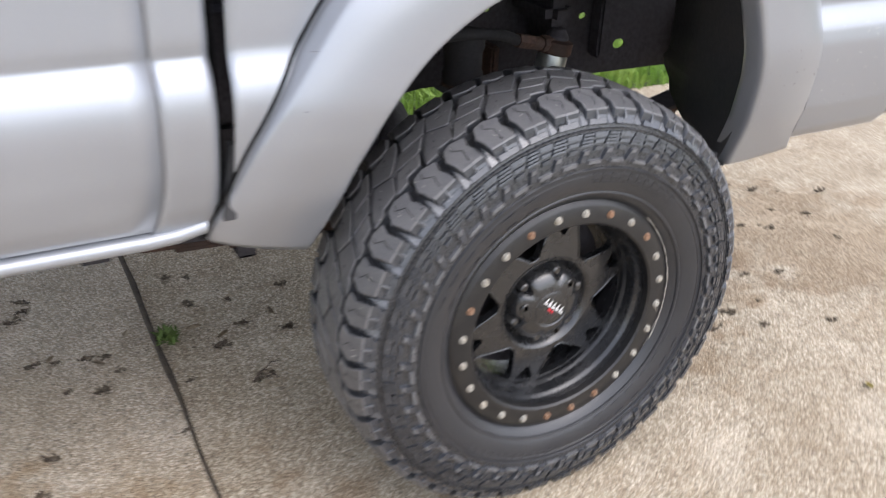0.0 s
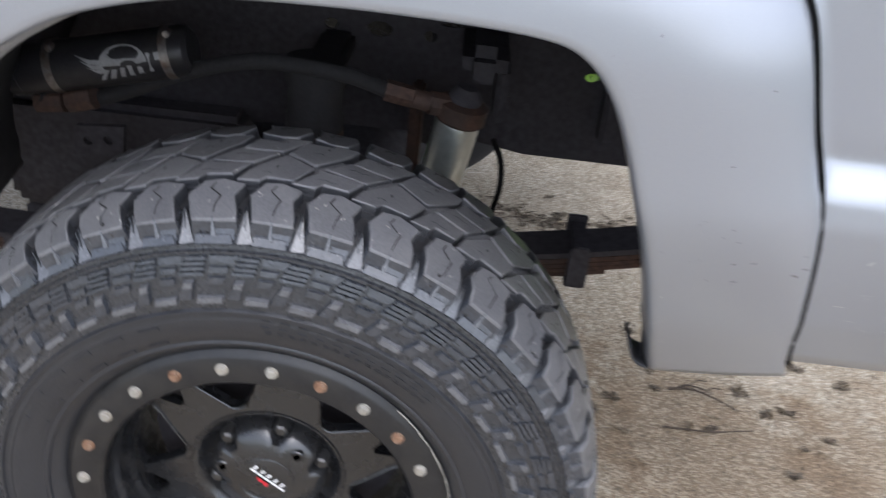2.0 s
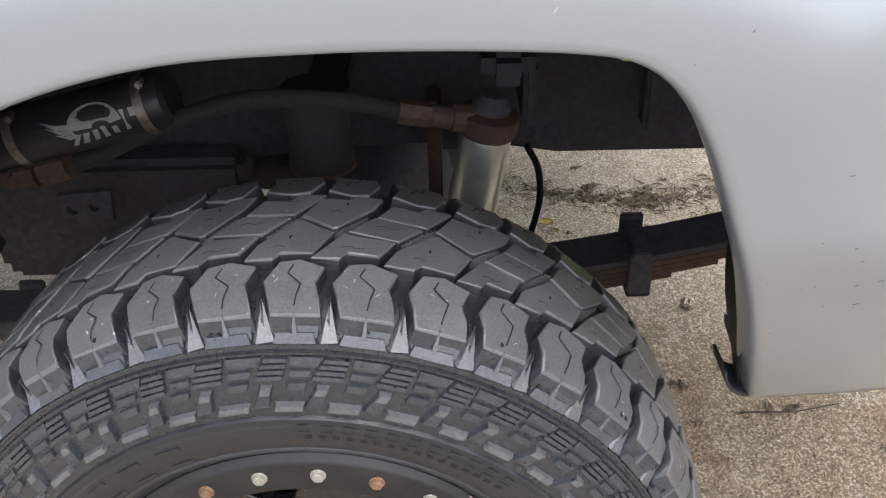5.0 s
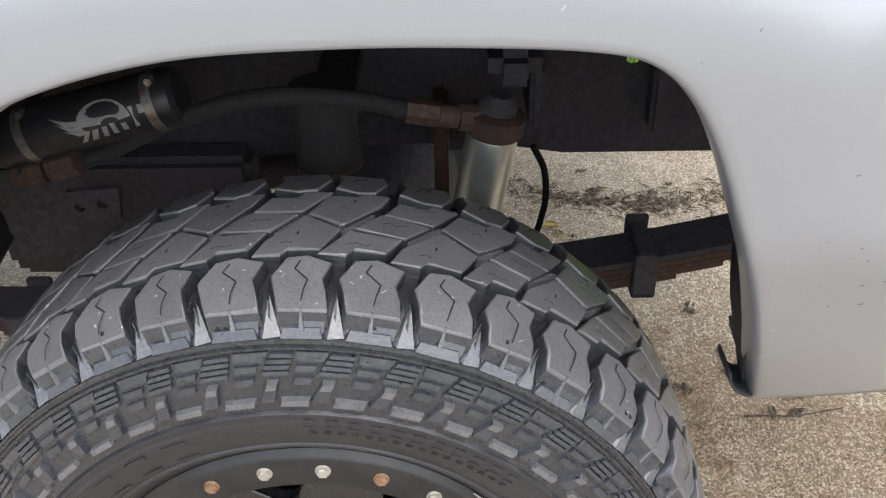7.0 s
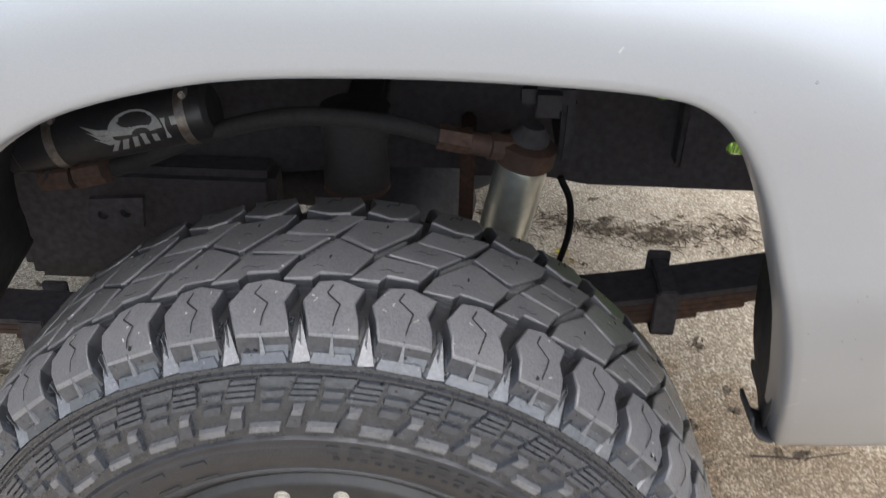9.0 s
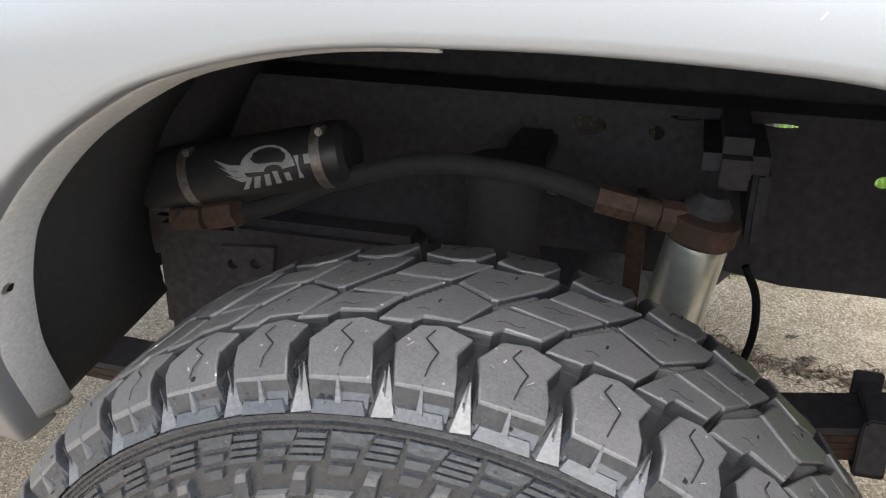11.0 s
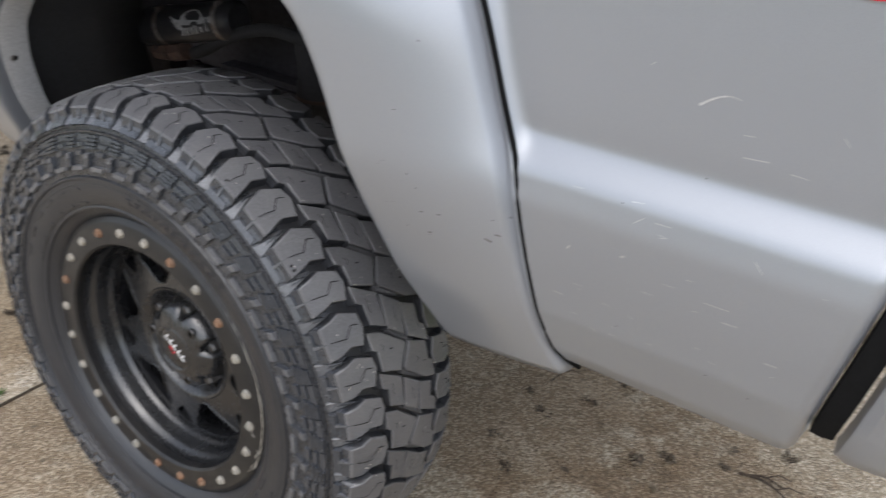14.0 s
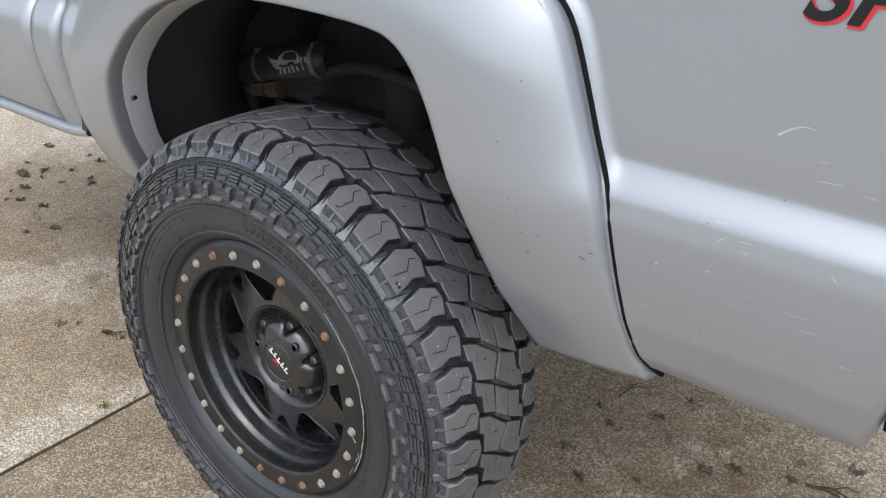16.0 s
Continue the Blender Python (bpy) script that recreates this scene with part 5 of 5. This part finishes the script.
# the word on the bed side: black letters over a red edge
for mat, off, lift, grow, nm in ((RED, Vector((0.0022, 0, -0.0022)), 0.0012, 0.002, "red letter edge"), (STICKER, Vector((0, 0, 0)), 0.0020, 0.0, "black letters")):
    cu = bpy.data.curves.new("sticker", "FONT")
    cu.body, cu.size, cu.shear, cu.offset, cu.extrude, cu.space_character = "SPORT", 0.072, 0.35, 0.0018 + grow * 0.5, 0.0002, 1.08
    tmp = bpy.data.objects.new("sticker", cu)
    scene.collection.objects.link(tmp)
    bpy.context.view_layer.update()
    me = bpy.data.meshes.new_from_object(tmp.evaluated_get(bpy.context.evaluated_depsgraph_get()))
    bpy.data.objects.remove(tmp)
    me.transform(Matrix.Translation(Vector((0.737, 0.0835 - lift, 1.092)) + off) @ Matrix.Rotation(radians(90), 4, "X") @ Matrix.Diagonal((1.15, 1, 1, 1)))
    me.materials.clear()
    me.materials.append(mat)
    ob = new("sticker", me)
    ob.parent = bed_rear
    tagged(ob, nm + " of the bed side sticker")

# ---- litter on the driveway ----


def clump(bm, c, size, rnd, detail=2):
    """One dry, splayed cluster lying on the ground: curled petals round a small heart."""
    c = Vector(c)
    heart = bm.verts.new(c + Vector((0, 0, 0.06 * size)))
    for _ in range(15 if detail > 1 else 3):
        a, lift = rnd.uniform(0, 6.3), rnd.uniform(0.05, 0.75)
        l, w = size * rnd.uniform(0.12, 0.52), size * rnd.uniform(0.07, 0.22)
        d = Vector((math.cos(a), math.sin(a), 0))
        s = Vector((-d.y, d.x, rnd.uniform(-0.6, 0.6)))
        o = c + Vector((rnd.gauss(0, 0.3), rnd.gauss(0, 0.2), 0)) * size + Vector((0, 0, rnd.uniform(0.02, 0.16) * size))
        rows = []
        for u, k in ((0, 0.45), (0.4, 1.0), (0.75, 0.8), (1, 0.12)):
            p = o + d * l * u + Vector((0, 0, l * (lift * u - 0.55 * lift * u * u)))
            up = Vector((0, 0, w * 0.45 * k))
            rows.append([p - s * w * k + up, p - up * 0.4, p + s * w * k + up, p + up * 0.25])
        for row in rows:
            for v in row:
                v.z = max(v.z, 0.0004)
        V = grid(bm, rows, close=True)
        bm.faces.new((heart, V[0][0], V[0][1]))
        bm.faces.new((heart, V[0][2], V[0][3]))


rnd = random.Random(21)
near_side = [(0.70, 0.82), (0.90, 0.83), (0.94, 0.77), (0.99, 0.78), (0.81, 0.70), (1.06, 0.95), (1.16, 0.90), (1.26, 1.0), (1.35, 1.01), (1.06, 0.705), (1.25, 0.74), (1.33, 0.69), (0.955, 0.585), (1.02, 0.49), (1.50, 0.94),
             (1.13, 0.46), (1.06, 0.20), (0.73, 0.30), (0.83, 0.35), (0.87, 0.26), (1.72, 0.84), (1.52, 0.72), (1.48, 0.55), (0.27, 0.61), (0.32, 0.74), (0.38, 0.84), (0.55, 0.72), (0.60, 0.77), (0.70, 0.88), (0.81, 0.93), (0.34, 0.54)]
far_side = [(-0.91, 1.06), (-0.88, 1.11), (-0.88, 0.85), (-0.76, 0.83), (-0.72, 0.82), (-0.70, 0.75), (-0.83, 0.84), (-0.88, 1.16), (-0.46, 1.12), (-0.49, 0.98), (-0.56, 0.64), (-0.40, 0.58), (-0.28, 0.77), (-0.46, 0.75), (-0.88, 0.49),
            (-0.91, 0.39), (-0.75, 0.68), (-0.82, 0.71), (-0.51, 1.14), (-0.23, 0.98), (-0.38, 0.83), (-2.3, 0.9), (-2.07, 0.75), (-1.03, 0.19), (-0.89, 0.24), (-2.1, 0.68), (-1.99, 0.82), (-1.76, 0.57), (-1.62, 0.43), (0.26, 0.79), (0.42, 0.94), (0.67, 1.03)]
spots = [(x, y, rnd.uniform(0.016, 0.026)) for x, y in near_side + far_side]
for _ in range(40):
    spots.append((rnd.uniform(-2.4, 1.6), rnd.uniform(0.3, 1.5), rnd.uniform(0.006, 0.014)))
for _ in range(30):
    spots.append((rnd.uniform(-2.4, -1.2), rnd.uniform(0.3, 1.3), rnd.uniform(0.012, 0.03)))
for x, y, s in spots:
    bm = bmesh.new()
    clump(bm, (x, y, 0), s * 1.3, rnd)
    thing("seed_pod", bm, POD, "small dry brown seed pod cluster on the concrete", "seed pod", 20, "litter on the driveway")
bm = bmesh.new()
for _ in range(150):
    x = 0.3 + 0.6 * rnd.random() ** 0.8 if rnd.random() < 0.7 else rnd.gauss(0.62, 0.6)
    y = 1.55 + 0.045 * math.sin(x * 7) + rnd.gauss(0, 0.018 if rnd.random() < 0.7 else 0.09)
    clump(bm, (x, y, 0), rnd.uniform(0.006, 0.024) * (1.3 if 0.5 < x < 0.75 else 0.8), rnd, 2)
for _ in range(420):
    x = rnd.gauss(0.55, 0.4)
    y = 1.55 + 0.045 * math.sin(x * 7) + rnd.gauss(0, 0.04)
    a, l = rnd.uniform(0, 6.3), rnd.uniform(0.006, 0.024)
    d = Vector((math.cos(a), math.sin(a), 0)) * l
    c = Vector((x, y, 0.002))
    tube(bm, [c - d, c + Vector((0, 0, rnd.uniform(0.001, 0.008))), c + d], [0.0009, 0.0016, 0.0007], 4)
for _ in range(420):
    clump(bm, (rnd.uniform(-1.8, 1.9), rnd.uniform(-0.2, 1.95), 0), rnd.uniform(0.003, 0.007), rnd, 1)
for x0, x1, y0, y1, count in ((0.5, 1.6, 0.1, 1.0, 300), (-1.7, -0.5, -0.1, 1.0, 160)):
    for _ in range(count):
        clump(bm, (rnd.uniform(x0, x1), rnd.uniform(y0, y1), 0), rnd.uniform(0.003, 0.011), rnd, 1)
thing("fallen_litter", bm, POD, "scattered line of dry brown tree litter", "litter", 60, kind="stuff")


def twig(pts, r):
    bm = bmesh.new()
    c = curve_through(pts, 18)
    tube(bm, [(p.x, p.y, max(p.z, r)) for p in c], [r * (1 - 0.5 * k / 17) for k in range(18)], 7)
    k = 9
    tube(bm, [c[k], c[k] + Vector((0.02, 0.015, 0.006)), c[k] + Vector((0.045, 0.018, 0.002))], [r * 0.6, r * 0.5, r * 0.3], 6)
    thing("twig", bm, TWIG, "thin dead twig lying on the concrete", "twig", 60, "litter on the driveway")


twig([(0.73, 0.82, 0.003), (0.78, 0.82, 0.010), (0.83, 0.80, 0.008), (0.88, 0.77, 0.003)], 0.003)
twig([(0.70, 0.69, 0.003), (0.75, 0.685, 0.008), (0.80, 0.68, 0.012), (0.90, 0.71, 0.003)], 0.0025)
twig([(0.75, 0.825, 0.003), (0.78, 0.835, 0.008), (0.82, 0.83, 0.003)], 0.003)
twig([(-0.43, 0.575, 0.003), (-0.40, 0.59, 0.02), (-0.37, 0.57, 0.003)], 0.0025)
twig([(0.28, 0.85, 0.003), (0.285, 0.89, 0.006), (0.29, 0.93, 0.003)], 0.002)
twig([(-0.92, 0.24, 0.003), (-0.88, 0.25, 0.006), (-0.85, 0.235, 0.003)], 0.0025)


def leaf(x, y, size, turn, mat, label, z=0.002, name="fallen_leaf"):
    bm = bmesh.new()
    m = pose(x, y, z, 8, 12, turn)
    rows = []
    for k in range(7):
        u = k / 6
        w = size * 0.32 * math.sin(math.pi * (0.06 + 0.9 * u)) ** 0.8
        rows.append([m @ Vector((size * (u - 0.5), s * w, 0.25 * size * (abs(s) * 0.5 + 0.3 * (u - 0.5) ** 2))) for s in (-1, -0.5, 0, 0.5, 1)])
    grid(bm, rows)
    bmesh.ops.solidify(bm, geom=bm.faces[:], thickness=0.0006)
    for v in bm.verts:
        v.co.z = max(v.co.z, z - 0.001)
    return thing(name, bm, mat, label, "leaf", 60)


leaf(0.389, 1.397, 0.045, 30, LEAF, "yellow and red fallen leaf on the concrete", 0.004)
leaf(0.41, 1.36, 0.03, 100, LEAF, "yellow and red fallen leaf on the concrete", 0.004)
leaf(0.90, -0.05, 0.03, 60, LEAF, "yellow fallen leaf on the concrete", 0.004)


def dry_leaf(x, y, size, turn, curl):
    """A dead leaf rolled up along its length, one end lifted."""
    bm = bmesh.new()
    m = pose(x, y, 0.0, 0, 0, turn)
    rows = []
    for k in range(9):
        u = k / 8
        w = size * 0.2 * math.sin(math.pi * (0.08 + 0.86 * u)) ** 0.7
        row = []
        for q in range(7):
            a = (q / 6 - 0.5) * curl
            row.append(m @ Vector((size * (u - 0.5), w * math.sin(a) / max(0.6, curl * 0.4), w * (1 - math.cos(a)) * 0.7 + size * 0.16 * (u - 0.4) ** 2 + 0.0012)))
        rows.append(row)
    grid(bm, rows)
    bmesh.ops.solidify(bm, geom=bm.faces[:], thickness=0.0005)
    for v in bm.verts:
        v.co.z = max(v.co.z, 0.0006)
    thing("dry_leaf", bm, DRY, "small curled straw-brown dead leaf on the concrete", "leaf", 60, "litter on the driveway")


for x, y in ((0.95, 0.77), (0.90, 0.85), (0.61, 0.67), (1.16, 0.90), (0.61, 0.76), (0.89, 0.84), (0.82, 0.74), (0.98, 1.04), (0.76, 0.70), (0.98, 0.79), (-2.18, 0.75), (-2.01, 0.71), (-1.91, 0.73), (-2.08, 0.95),
             (-1.97, 0.57), (-0.74, 0.80), (-0.84, 0.86), (-0.66, 0.90), (-0.50, 0.86), (-0.44, 0.80), (-1.0, 0.22), (-0.85, 0.25), (-0.30, 0.86)):
    dry_leaf(x, y, rnd.uniform(0.022, 0.04), rnd.uniform(0, 180), rnd.uniform(2.2, 4.2))


def weed(x, y, size, count, rnd):
    bm = bmesh.new()
    for _ in range(count):
        a, tilt, l = rnd.uniform(0, 6.28), rnd.uniform(0.3, 1.3), size * rnd.uniform(0.4, 1)
        b = Vector((x + rnd.gauss(0, size * 0.35), y + rnd.gauss(0, size * 0.5), 0.0))
        d = Vector((math.cos(a) * math.sin(tilt), math.sin(a) * math.sin(tilt), math.cos(tilt)))
        s = d.cross(Vector((0, 0, 1))).normalized() * l * 0.16
        bm.faces.new([bm.verts.new(p) for p in (b - s * 0.4, b + d * l * 0.5 - s, b + d * l - Vector((0, 0, l * 0.15)), b + d * l * 0.5 + s, b + s * 0.4)])
    thing("weed", bm, MOSS, "small green weed growing in the driveway joint", "weed", None)


weed(-0.57, 0.84, 0.035, 110, rnd)
weed(-0.63, 0.05, 0.014, 40, rnd)
weed(-0.60, -0.15, 0.008, 24, rnd)

# grass beyond the driveway
rnd = random.Random(5)
verts, faces = [], []
for k in range(26000):
    y = 2.03 + abs(rnd.gauss(0, 0.9))
    x = rnd.uniform(-3.2, 4.5)
    if y < 2.10 + 0.05 * noise.noise(Vector((x * 3, 0, 0))) and rnd.random() < 0.6:
        continue
    h = rnd.uniform(0.04, 0.11)
    a = rnd.uniform(0, 6.28)
    lx, ly = rnd.gauss(0, 0.45) * h, rnd.gauss(-0.15, 0.45) * h
    w = rnd.uniform(0.0022, 0.0042)
    cx, cy = w * math.cos(a), w * math.sin(a)
    i = len(verts)
    verts += [(x - cx, y - cy, -0.03), (x + cx, y + cy, -0.03), (x + lx * 0.4 + cx * 0.8, y + ly * 0.4 + cy * 0.8, h * 0.55), (x + lx * 0.4 - cx * 0.8, y + ly * 0.4 - cy * 0.8, h * 0.55), (x + lx, y + ly, h * 0.9)]
    faces += [(i, i + 1, i + 2, i + 3), (i + 3, i + 2, i + 4)]
me = bpy.data.meshes.new("grass")
me.from_pydata(verts, [], faces)
me.materials.append(BLADE)
tagged(new("grass", me), "bright green uncut grass along the driveway edge", "grass", kind="stuff")
